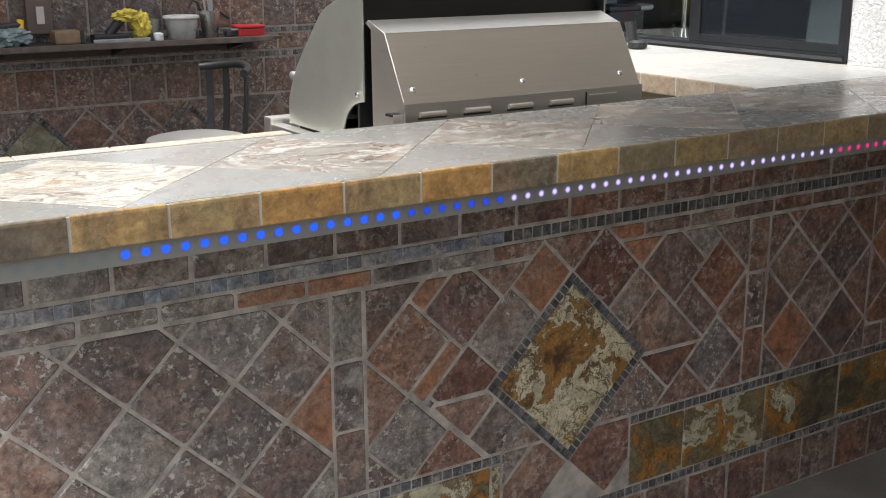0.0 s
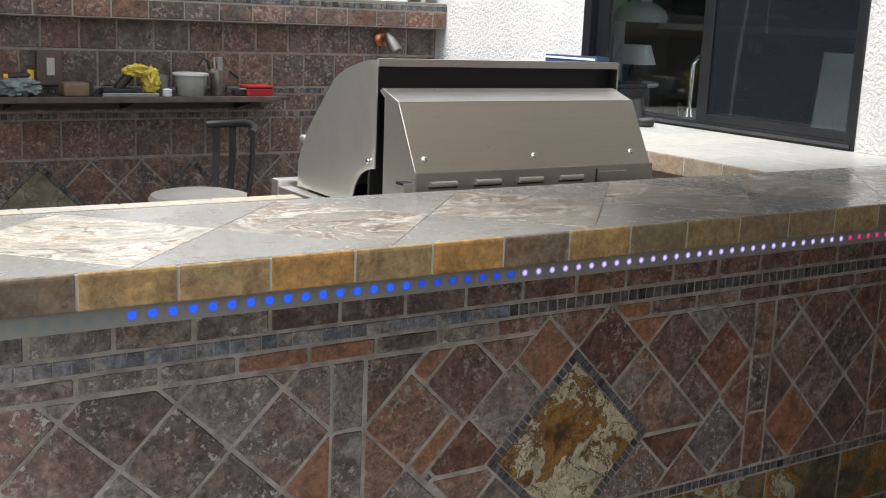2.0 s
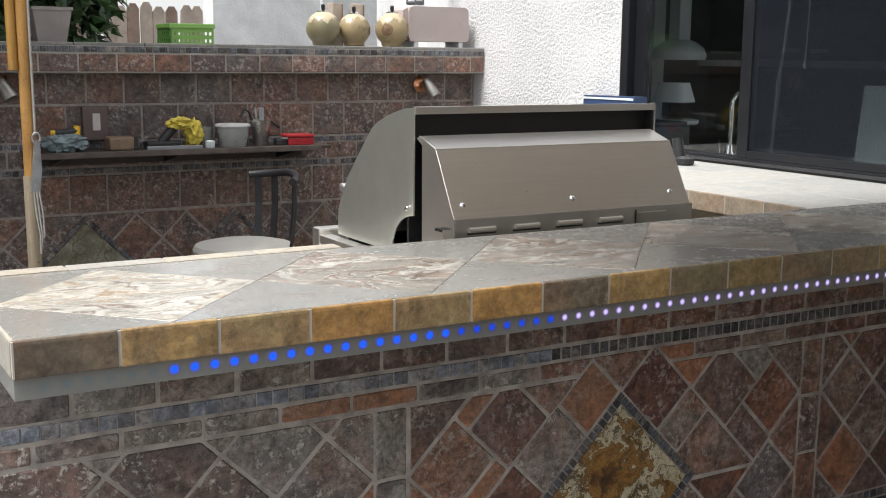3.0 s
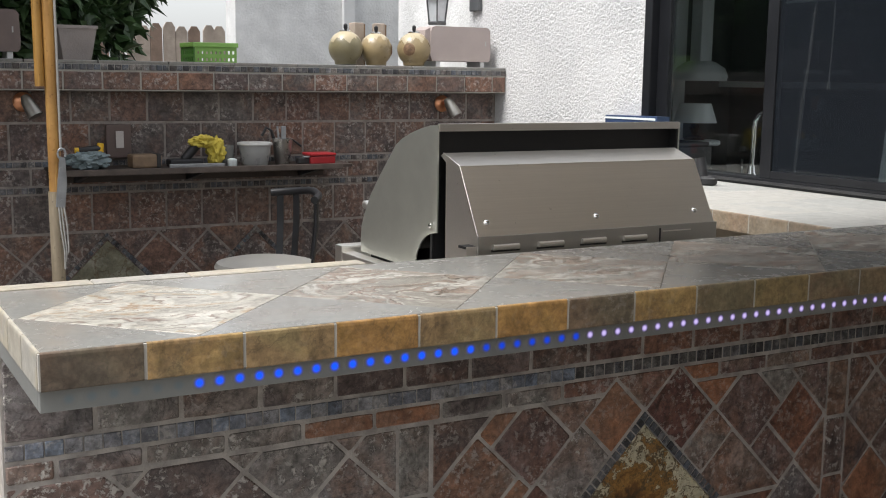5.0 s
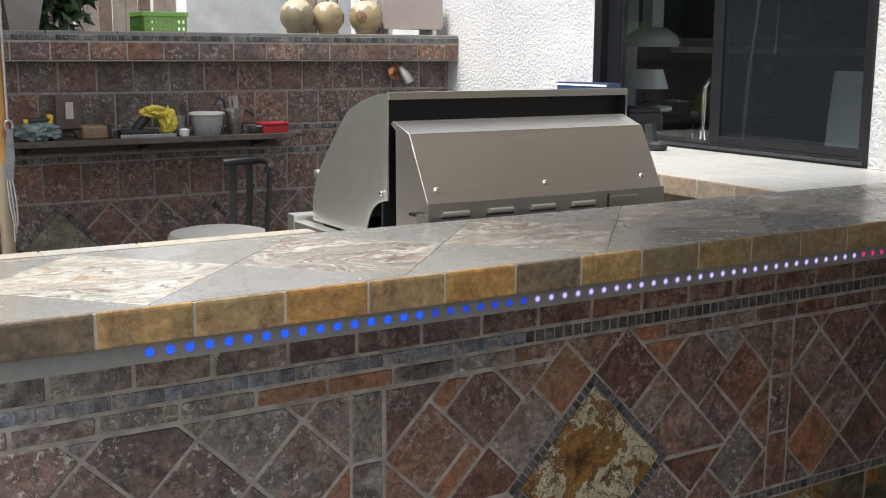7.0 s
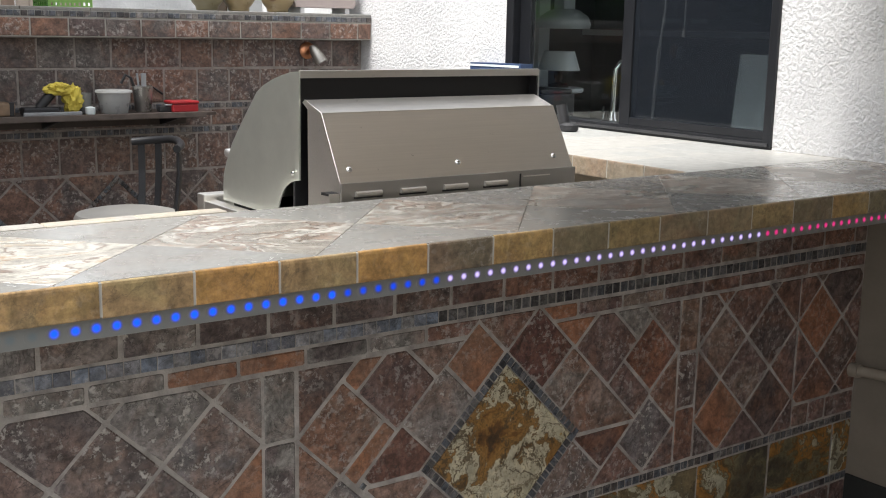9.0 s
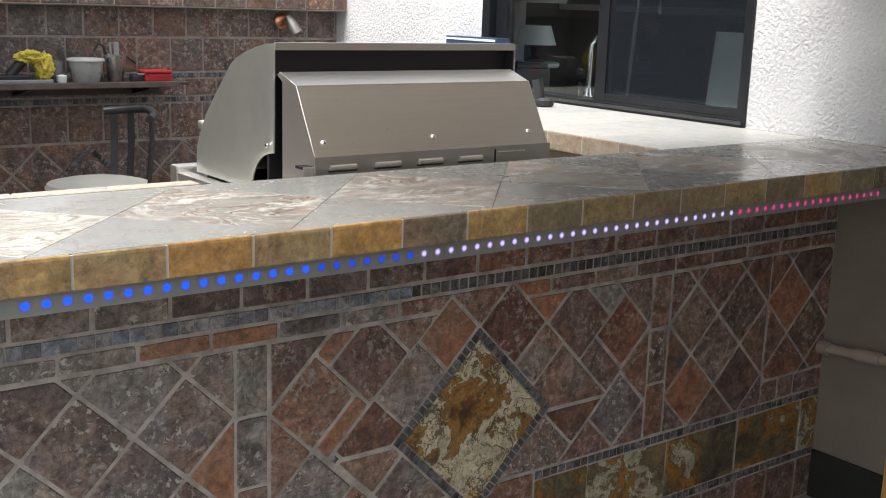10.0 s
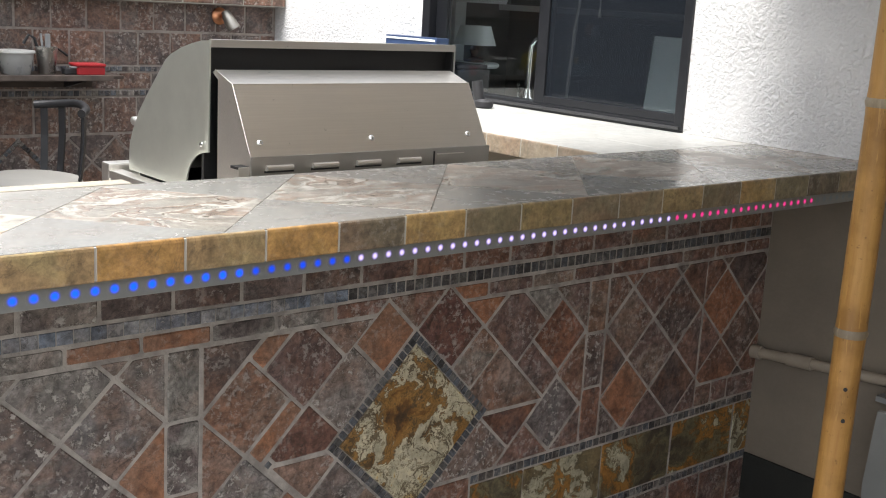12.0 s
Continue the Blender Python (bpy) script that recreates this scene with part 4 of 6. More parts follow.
part("clamp", boxed((WALL_X - 0.045, -0.135, 0.452), (WALL_X - 0.001, -0.065, 0.47), 0.002), GALV, cond)
sheet = thing("cement_board", "grey sheet leaning against the house wall", "panel")
part("board", prism([(-0.42, FLOOR), (-0.10, FLOOR), (-0.085, 0.20), (-0.10, 0.44), (-0.42, 0.46)], "x", 2.85, 2.87), plain("grey_sheet", (0.24, 0.245, 0.24), 0.6, 0, 0.1, 6), sheet)
louvre = thing("window_blind", "dismantled white window blind leaning on the floor", "window blind")
for k in range(6):
    reach = -0.12 - 0.022 * k
    part("slat", prism([(-0.60, FLOOR), (reach, FLOOR + 0.12 + 0.004 * k), (reach, FLOOR + 0.132 + 0.004 * k), (-0.60, FLOOR + 0.012)], "x", 2.66 + 0.022 * k, 2.672 + 0.022 * k), PALE, louvre)

# ---- bamboo posts ----
def bamboo(name, foot, head, radius, knots, mat, label, seams=True):
    post = thing(name, label, "bamboo post")
    foot, head = Vector(foot), Vector(head)
    stops = [0.0] + knots + [1.0]
    for a, b in zip(stops, stops[1:]):
        pts = [foot.lerp(head, a + (b - a) * f) for f in (0, 0.06, 0.5, 0.94, 1)]
        part("culm", tubed(pts, [radius * 1.05, radius * 1.0, radius * 0.985, radius * 1.0, radius * 1.06], 18), mat, post, "", True)
    for k in knots:
        c = foot.lerp(head, k)
        t = (head - foot).normalized()
        part("node", tubed([c - t * 0.016, c - t * 0.010, c - t * 0.002, c + t * 0.004, c + t * 0.010], [radius * 1.0, radius * 1.08, radius * 1.13, radius * 1.07, radius * 1.0], 18), BAMBOO_OLD, post, "pale raised joint", True)
    return post


right_post = bamboo("bamboo_post", (2.07, -0.40, FLOOR), (2.075, -0.40, 2.75), 0.034, [0.13, 0.335, 0.52, 0.70, 0.87], BAMBOO, "thick golden bamboo post standing by the bar")
for dz, side in ((0.13, 0.006), (0.205, 0.010)):
    d = Vector((-0.88, -0.474, 0))
    c = Vector((2.071, -0.40, 0.888 - dz)) + Vector((0.474, -0.88, 0)) * side
    part("nail_hole", tubed([c + d * 0.030, c + d * 0.0345], 0.0048, 8), BLACK, right_post, "small dark nail hole")
bamboo("bamboo_post", (0.322, 1.5, FLOOR), (0.302, 1.5, 2.9), 0.0165, [0.2, 0.42, 0.63, 0.85], BAMBOO, "slim golden bamboo pole behind the bar, greyer below")
bamboo("bamboo_post", (0.283, 1.50, 1.52), (0.268, 1.5, 2.9), 0.0125, [0.3, 0.7], BAMBOO_DARK, "short amber bamboo pole lashed to the slim pole")
# the pole's greyer lower stretch, laid over it as an added sleeve
sleeve = thing("grey_lower_pole", "grey lower stretch of the bamboo pole, added as a sleeve", "sleeve")
part("sleeve", tubed([(0.3205, 1.5, FLOOR), (0.3115, 1.5, 1.24)], 0.0182, 16), BAMBOO_OLD, sleeve, "", True)
clamp = thing("rope_clamp", "galvanised strap with bolts and a hanging grey cord on the pole", "clamp")
part("strap", prism([(0.308, 1.20), (0.331, 1.195), (0.338, 1.26), (0.336, 1.33), (0.322, 1.335), (0.315, 1.27)], "y", 1.473, 1.481), GALV, clamp)
for z in (1.215, 1.30):
    part("bolt", tubed([(0.324, 1.474, z), (0.324, 1.466, z)], 0.0065, 8), GALV, clamp, "", True)
part("hook", tubed([(0.327 + 0.010 * math.cos(a), 1.474, 1.342 + 0.014 * math.sin(a)) for a in np.linspace(-0.6, 4.2, 12)], 0.003, 8), GALV, clamp, "", True)
for k, dx in enumerate((0.0, 0.006, 0.013)):
    part("cord", tubed([(0.315 + dx, 1.474, 1.20), (0.318 + dx * 1.3, 1.472, 1.14), (0.326 + dx * 0.8, 1.473, 1.08), (0.326 + dx * 0.5, 1.474, 1.03 + 0.02 * k)], 0.0026, 6), ROPE, clamp, "", True)
wire = thing("grey_wire", "grey cable running down beside the bamboo pole", "cable")
part("cable", tubed([(0.322, 1.49, 2.9), (0.324, 1.488, 2.0), (0.327, 1.485, 1.35)], 0.0035, 6), ROPE, wire, "", True)

# ---- bar stool ----
stool = thing("bar_stool", "bar stool with off-white round seat and black iron back", "bar stool")
SC = Vector((1.327, 2.62, 0))
part("seat", lathe([(0.175, 0), (0.2, 0.012), (0.205, 0.03), (0.195, 0.048), (0.15, 0.058), (0.02, 0.06)], (SC.x, SC.y, 0.762), 32), CUSHION, stool, "off-white padded vinyl seat", True)
part("seat_ring", lathe([(0.178, 0), (0.178, 0.02), (0.165, 0.02), (0.165, 0)], (SC.x, SC.y, 0.742), 32), BLACK_IRON, stool, "", True)
for a in (45, 135, 225, 315):
    d = Vector((math.cos(radians(a)), math.sin(radians(a)), 0))
    part("leg", tubed([SC + d * 0.15 + Vector((0, 0, 0.747)), SC + d * 0.23 + Vector((0, 0, FLOOR))], 0.012, 8), BLACK_IRON, stool, "", True)
part("foot_ring", tubed([SC + Vector((0.21 * math.cos(a), 0.21 * math.sin(a), 0.2)) for a in np.linspace(0, 2 * math.pi, 25)], 0.009, 8), BLACK_IRON, stool, "", True)
# the back curves round one side of the seat
top_z = 1.09
rail = [SC + Vector((0.215 * math.cos(a), 0.215 * math.sin(a), top_z - 0.02 * abs(t))) for a, t in zip(np.linspace(radians(-46), radians(62), 14), np.linspace(-1, 1, 14))]
part("back_rail", tubed(rail, 0.016, 10), BLACK_IRON, stool, "curved black top rail", True)
for a in (-38, -4, 32, 52):
    d = Vector((math.cos(radians(a)), math.sin(radians(a)), 0))
    side = Vector((-d.y, d.x, 0))
    lowp, top = SC + d * 0.185 + Vector((0, 0, 0.752)), SC + d * 0.215 + Vector((0, 0, top_z - 0.005))
    bm = bmesh.new()
    rows = []
    for f in (0, 0.25, 0.6, 1):
        c = lowp.lerp(top, f) + d * 0.012 * math.sin(math.pi * f)
        rows.append([bm.verts.new(c + side * sx * 0.014 + d * sd * 0.004) for sx, sd in ((-1, -1), (1, -1), (1, 1), (-1, 1))])
    for r0, r1 in zip(rows, rows[1:]):
        for k in range(4):
            bm.faces.new((r0[k], r0[(k + 1) % 4], r1[(k + 1) % 4], r1[k]))
    bm.faces.new(rows[0][::-1])
    bm.faces.new(rows[-1])
    part("back_strap", bm, BLACK_IRON, stool)

# ---- wall shelf and what stands on it ----
SZ = 1.149
shelf = thing("wall_shelf", "long dark wooden shelf on a bracket rail on the tiled wall", "shelf")
part("board", boxed((0.63, 3.20, SZ - 0.014), (1.985, BACK_Y - 0.002, SZ), 0.003), DARK_WOOD, shelf)
part("rail", boxed((0.64, 3.43, 1.078), (1.935, BACK_Y - 0.002, SZ - 0.014), 0.003), DARK_WOOD, shelf, "dark back rail")
part("lip", boxed((0.62, 3.185, SZ - 0.022), (1.93, 3.20, SZ + 0.004), 0.003), plain("worn_brown_edge", (0.085, 0.066, 0.056), 0.55, 0, 0.3, 20), shelf, "worn brown front lip")
for x in (0.75, 1.25, 1.80):
    part("bracket", prism([(3.43, 1.078), (3.43, 1.128), (3.22, 1.128), (3.22, 1.121)], "x", x, x + 0.02), BLACK_IRON, shelf)


def blob(name, centre, size, material, parent, seed, amount=0.25, freq=12.0, label=""):
    """A crumpled rounded mass, flat below."""
    bm = bmesh.new()
    bmesh.ops.create_icosphere(bm, subdivisions=4, radius=1)
    for v in bm.verts:
        n = noise.noise(v.co * freq / 6 + Vector((seed, seed * 2, 0))) + 0.6 * noise.noise(v.co * freq / 2.5 + Vector((seed, 0, seed)))
        v.co *= 1 + amount * n
        v.co = Vector((v.co.x * size[0], v.co.y * size[1], max(v.co.z, -0.85) * size[2])) + Vector(centre)
    return part(name, bm, material, parent, label, True)


cloth = thing("rag_bundle", "crumpled grey blue cloth bundle on the shelf", "cloth")
blob("cloth", (0.785, 3.30, SZ + 0.036), (0.078, 0.06, 0.042), BLUE_CLOTH, cloth, 3.0, 0.5, 16)
trowel = thing("hand_tool", "black hand tool with yellow grips lying on the cloth bundle", "tool")
part("body", tubed([(0.745, 3.29, 1.229), (0.80, 3.29, 1.232), (0.835, 3.29, 1.237)], [0.012, 0.017, 0.016], 10), SOOT, trowel, "", True)
part("grip", tubed([(0.832, 3.29, 1.223), (0.838, 3.29, 1.259)], [0.017, 0.014], 10), YELLOW_PLASTIC, trowel, "yellow grip", True)
part("collar", tubed([(0.728, 3.29, 1.230), (0.745, 3.29, 1.230)], 0.012, 10), YELLOW_PLASTIC, trowel, "yellow collar", True)
outlet = thing("outlet_box", "brown wall outlet box with a pale cover plate", "outlet")
part("box", boxed((0.895, 3.43, 1.183), (1.005, BACK_Y - 0.001, 1.333), 0.006), OUTLET, outlet)
part("plate", boxed((0.936, 3.425, 1.228), (0.970, 3.43, 1.303), 0.002), OUTLET_PLATE, outlet, "pale cover plate")
blk = thing("wood_block", "rough wooden block with a dark band on the shelf", "wood block")
part("block", boxed((0.965, 3.26, SZ), (1.095, 3.36, SZ + 0.058), 0.010), CEDAR, blk)
part("band", boxed((1.07, 3.258, SZ + 0.001), (1.09, 3.362, SZ + 0.060), 0.004), SOOT, blk)
grip = thing("grill_brush", "black grill brush lying on the shelf", "brush")
part("head", boxed((1.13, 3.26, SZ), (1.28, 3.33, SZ + 0.035), 0.008), SOOT, grip)
part("handle", tubed([(1.20, 3.29, SZ + 0.03), (1.255, 3.29, SZ + 0.09), (1.262, 3.29, SZ + 0.125)], [0.02, 0.022, 0.018], 10), SOOT, grip, "", True)
part("cap", tubed([(1.258, 3.272, SZ + 0.105), (1.258, 3.268, SZ + 0.105)], 0.010, 10), PALE, grip, "pale end badge", True)
part("bar", boxed((1.12, 3.235, SZ), (1.37, 3.25, SZ + 0.016), 0.003), GALV, grip, "grey metal strip")
glove = thing("yellow_rag", "bright yellow cloth draped over the brush and shelf", "cloth")
blob("fold", (1.285, 3.285, SZ + 0.108), (0.058, 0.04, 0.028), YELLOW, glove, 8.0, 0.45, 14)
blob("hanging_fold", (1.345, 3.285, SZ + 0.062), (0.038, 0.04, 0.062), YELLOW, glove, 5.0, 0.4, 14)
cup = thing("cloudy_cup", "cloudy plastic cup on the shelf", "cup")
part("cup", lathe([(0.026, 0), (0.030, 0.002), (0.036, 0.09), (0.033, 0.09), (0.027, 0.006)], (1.41, 3.33, SZ), 20), plain("smoky_plastic", (0.20, 0.20, 0.19), 0.3), cup, "", True)
part("cap", lathe([(0.02, 0), (0.022, 0.003), (0.022, 0.03), (0.01, 0.034)], (1.415, 3.265, SZ), 16), PALE, cup, "pale cap", True)
tub = thing("food_tub", "cloudy clear plastic tub with lid on the shelf", "tub")
part("tub", lathe([(0.058, 0), (0.060, 0.002), (0.074, 0.092), (0.071, 0.092), (0.05, 0.004)], (1.536, 3.30, SZ), 28), CLEAR_TUB, tub, "", True)
part("lid", lathe([(0.080, 0), (0.082, 0.004), (0.080, 0.012), (0.068, 0.014)], (1.536, 3.30, SZ + 0.090), 28), TUB_LID, tub, "cloudy lid", True)
steel = thing("utensil_cup", "steel cup holding dark tools on the shelf", "cup")
part("cup", lathe([(0.033, 0), (0.036, 0.003), (0.047, 0.118), (0.044, 0.118), (0.034, 0.01)], (1.675, 3.31, SZ), 24), plain("brushed_cup_steel", (0.42, 0.41, 0.39), 0.3, 0.9), steel, "", True)
part("tool", tubed([(1.665, 3.31, SZ + 0.04), (1.65, 3.31, SZ + 0.175)], 0.005, 6), GALV, steel, "", True)
part("tool", tubed([(1.66, 3.32, SZ + 0.04), (1.625, 3.32, SZ + 0.155), (1.60, 3.32, SZ + 0.168), (1.578, 3.32, SZ + 0.13)], 0.007, 8), SOOT, steel, "", True)
part("tool", tubed([(1.685, 3.31, SZ + 0.04), (1.72, 3.31, SZ + 0.115), (1.77, 3.31, SZ + 0.08)], 0.006, 8), SOOT, steel, "", True)
part("tool", boxed((1.668, 3.305, SZ + 0.05), (1.692, 3.312, SZ + 0.175), 0.002), GALV, steel)
pliers = thing("black_pliers", "black tool lying on the shelf beside the red box", "tool")
part("body", boxed((1.735, 3.26, SZ), (1.80, 3.30, SZ + 0.028), 0.006), SOOT, pliers)
part("jaw", boxed((1.76, 3.255, SZ + 0.028), (1.80, 3.275, SZ + 0.036), 0.003), GALV, pliers)
redbox = thing("red_box", "small red plastic box with a loose lid on the shelf", "box")
part("box", boxed((1.79, 3.24, SZ), (1.915, 3.34, SZ + 0.036), 0.006), RED, redbox)
part("lid", boxed((1.786, 3.236, SZ + 0.037), (1.918, 3.344, SZ + 0.05), 0.005), RED, redbox)

# ---- copper and steel spot lights on the garden wall ----
def spot(x, z):
    lampo = thing("wall_spotlight", "steel spotlight on a round copper wall plate", "spotlight", "wall spotlights")
    c = Vector((x, BACK_Y - 0.001, z))
    m = lathe([(0.042, 0), (0.043, 0.008), (0.034, 0.018), (0.012, 0.024)], (0, 0, 0), 24)
    bmesh.ops.transform(m, matrix=Matrix.Translation(c) @ Euler((radians(90), 0, 0)).to_matrix().to_4x4(), verts=m.verts[:])
    part("wall_plate", m, COPPER, lampo, "round copper plate", True)
    part("arm", tubed([c + Vector((0, -0.02, 0)), c + Vector((0.01, -0.06, 0.005))], 0.010, 10), COPPER, lampo, "", True)
    head = [c + Vector((0.0, -0.055, 0.025)), c + Vector((0.008, -0.068, 0.0)), c + Vector((0.036, -0.09, -0.058))]
    part("head", tubed(head, [0.018, 0.027, 0.034], 20), plain("brushed_spot_steel", (0.30, 0.285, 0.26), 0.4, 0.9), lampo, "brushed steel cylinder", True)
    return lampo


spot(2.61, 1.425)
spot(0.555, 1.43)

# ---- things on the ledge ----
LZ = 1.611


def gourd(x, y, r, mat, splash_turn, label, patch_turn=None):
    g = thing("ceramic_lantern", label, "ceramic ball", "round ceramic balls")
    prof = [(r * 0.45, 0), (r * 0.62, r * 0.06)] + [(r * math.sin(a), r - r * 0.98 * math.cos(a)) for a in np.linspace(0.72, 2.85, 16)]
    part("ball", lathe(prof, (x, y, LZ), 32), mat, g, "", True)
    part("neck", lathe([(r * 0.34, 0), (r * 0.36, 0.006), (r * 0.22, 0.012)], (x, y, LZ + r * 1.94), 20), CHROME, g, "metal collar", True)
    part("knob", lathe([(0.007, 0), (0.010, 0.008), (0.010, 0.022), (0.004, 0.028)], (x, y, LZ + r * 1.94 + 0.012), 14), BLACK_IRON, g, "dark knob", True)
    # glaze that ran down from the neck
    bm = bmesh.new()
    bmesh.ops.create_uvsphere(bm, u_segments=120, v_segments=72, radius=r * 1.006)
    keep = []
    for f in bm.faces:
        c = f.calc_center_median()
        ang = math.atan2(c.y, c.x) + splash_turn
        lim = r * (0.56 + 0.22 * math.sin(3 * ang) * math.sin(ang * 2 + 1.1) + 0.07 * math.sin(ang * 11 + 2) + 0.04 * math.sin(ang * 23))
        if c.z < lim:
            keep.append(f)
    bmesh.ops.delete(bm, geom=keep, context="FACES")
    bmesh.ops.transform(bm, matrix=Matrix.Translation((x, y, LZ + r)), verts=bm.verts[:])
    part("glaze", bm, CERAMIC_CREAM, g, "cream glaze run down from the top", True)
    if patch_turn is not None:
        d = Vector((math.cos(patch_turn), math.sin(patch_turn), -0.02)).normalized()
        m = lathe([(r * 0.36, -r * 0.07), (r * 0.36, 0), (r * 0.2, r * 0.06), (0.002, r * 0.07)], (0, 0, 0), 20)
        q = d.to_track_quat("Z", "Y").to_matrix().to_4x4()
        bmesh.ops.transform(m, matrix=Matrix.Translation(Vector((x, y, LZ + r)) + d * r * 0.94) @ q, verts=m.verts[:])
        part("burr_patch", m, BURR, g, "rough brown round patch", True)
    return g


gourd(2.085, 3.50, 0.084, CERAMIC_OLIVE, 0.3, "olive glazed ceramic ball with a small metal neck")
gourd(2.2525, 3.50, 0.081, CERAMIC, 2.2, "tan glazed ceramic ball with cream splash", radians(-30))
gourd(2.467, 3.50, 0.086, CERAMIC, 1.2, "tan glazed ceramic ball with brown burr patch", radians(-135))
for x, turn, lab in ((2.20, 8, "tall split wooden block with bark edge"), (2.325, -14, "leaning split wooden block behind the ceramic balls")):
    w = thing("wood_billet", lab, "wood block")
    part("billet", boxed((-0.028, -0.03, 0), (0.028, 0.03, 0.215), 0.006), FENCE_WOOD, w)
    part("bark", boxed((0.0285, -0.028, 0.002), (0.036, 0.028, 0.21), 0.003), CEDAR, w, "reddish bark edge")
    w.matrix_world = pose(x, 3.62, LZ, 0, 0, turn)

def speaker(x0, mat, label):
    """Moulded outdoor loudspeaker lying on two short feet, with a bowed end panel and a knob."""
    sp = thing("outdoor_speaker", label, "speaker", "outdoor speakers")
    hull = [(0.012, 0.03), (0.348, 0.03), (0.358, 0.042), (0.361, 0.07), (0.357, 0.188), (0.347, 0.202), (0.330, 0.206), (0.030, 0.206), (0.012, 0.199), (0.002, 0.18), (0.0, 0.06)]
    part("cabinet", prism([(x0 + u, LZ + v) for u, v in hull], "y", 3.45, 3.62), mat, sp)
    part("end_panel", prism([(x0 - 0.03, LZ + 0.05), (x0, LZ + 0.036), (x0 + 0.002, LZ + 0.198), (x0 - 0.025, LZ + 0.185)], "y", 3.46, 3.61), mat, sp)
    part("knob", tubed([(x0 - 0.03, 3.50, LZ + 0.12), (x0 - 0.05, 3.495, LZ + 0.12)], 0.014, 12), TUB_LID, sp, "pale round knob", True)
    part("slot", boxed((x0 + 0.327, 3.4485, LZ + 0.11), (x0 + 0.333, 3.4505, LZ + 0.135)), TUB_LID, sp)
    for x in (x0 + 0.04, x0 + 0.305):
        part("foot", boxed((x, 3.46, LZ), (x + 0.025, 3.60, LZ + 0.03), 0.003), TRIM_WHITE, sp, "white foot")
    return sp


speaker(2.535, TAUPE, "taupe plastic outdoor speaker box on short feet")
speaker(0.195, plain("brown_plastic", (0.17, 0.13, 0.118), 0.6), "brown plastic outdoor speaker beside the bamboo pole")

lantern = thing("wall_lantern", "grey metal wall lantern with pale glass panes", "wall lantern")
LC = (2.69, 3.66)
part("cage_floor", lathe([(0.052, 0), (0.055, 0.006), (0.055, 0.014), (0.05, 0.018)], (*LC, 1.833), 6), LANTERN, lantern)
part("glass", lathe([(0.046, 0), (0.062, 0.13)], (*LC, 1.850), 6), FROST, lantern, "pale glass")
for k in range(6):
    a = math.pi * k / 3
    part("rib", tubed([(LC[0] + 0.049 * math.cos(a), LC[1] + 0.049 * math.sin(a), 1.848), (LC[0] + 0.066 * math.cos(a), LC[1] + 0.066 * math.sin(a), 1.981)], 0.004, 6), LANTERN, lantern)
part("roof", lathe([(0.085, 0), (0.088, 0.008), (0.055, 0.045), (0.045, 0.075), (0.02, 0.09), (0.012, 0.13)], (*LC, 1.978), 6), LANTERN, lantern)
part("arm", tubed([(LC[0] + 0.02, LC[1], 2.103), (LC[0] + 0.12, LC[1], 2.133), (LC[0] + 0.17, LC[1] - 0.005, 2.053), (2.925, LC[1], 2.013)], 0.011, 8), LANTERN, lantern, "", True)
part("wall_plate", boxed((2.915, LC[1] - 0.05, 1.913), (WALL_X - 0.001, LC[1] + 0.05, 2.133), 0.006), LANTERN, lantern)


def planter(x, y, w, h, mat, label):
    p = thing("planter", label, "planter", "planters on the ledge")
    bm = bmesh.new()
    rows = []
    for f, z in ((0.36, 0), (0.5, h), (0.45, h), (0.33, 0.03)):
        rows.append([bm.verts.new((x + sx * w * f, y + sy * w * f, LZ + z)) for sx, sy in ((-1, -1), (1, -1), (1, 1), (-1, 1))])
    for r0, r1 in zip(rows, rows[1:]):
        for k in range(4):
            bm.faces.new((r0[k], r0[(k + 1) % 4], r1[(k + 1) % 4], r1[k]))
    bm.faces.new(rows[0][::-1])
    bm.faces.new(rows[-1])
    part("pot", bm, mat, p)
    bm = bmesh.new()
    box(bm, (x - w * 0.52, y - w * 0.52, LZ + h - 0.012), (x + w * 0.52, y - w * 0.45, LZ + h + 0.003), 0.002)
    part("rim", bm, mat, p)
    part("soil", boxed((x - w * 0.43, y - w * 0.43, LZ + h - 0.035), (x + w * 0.43, y + w * 0.43, LZ + h - 0.02)), BARK, p, "dark soil")
    return p


planter(0.785, 3.50, 0.165, 0.145, PLANTER, "small grey clay planter on the ledge")
crate = thing("green_basket", "lime green plastic basket with round holes", "basket")
bm = bmesh.new()
CX0, CX1, CY0, CY1, CZ0, CZ1 = 1.405, 1.605, 3.745, 3.95, 1.535, 1.710


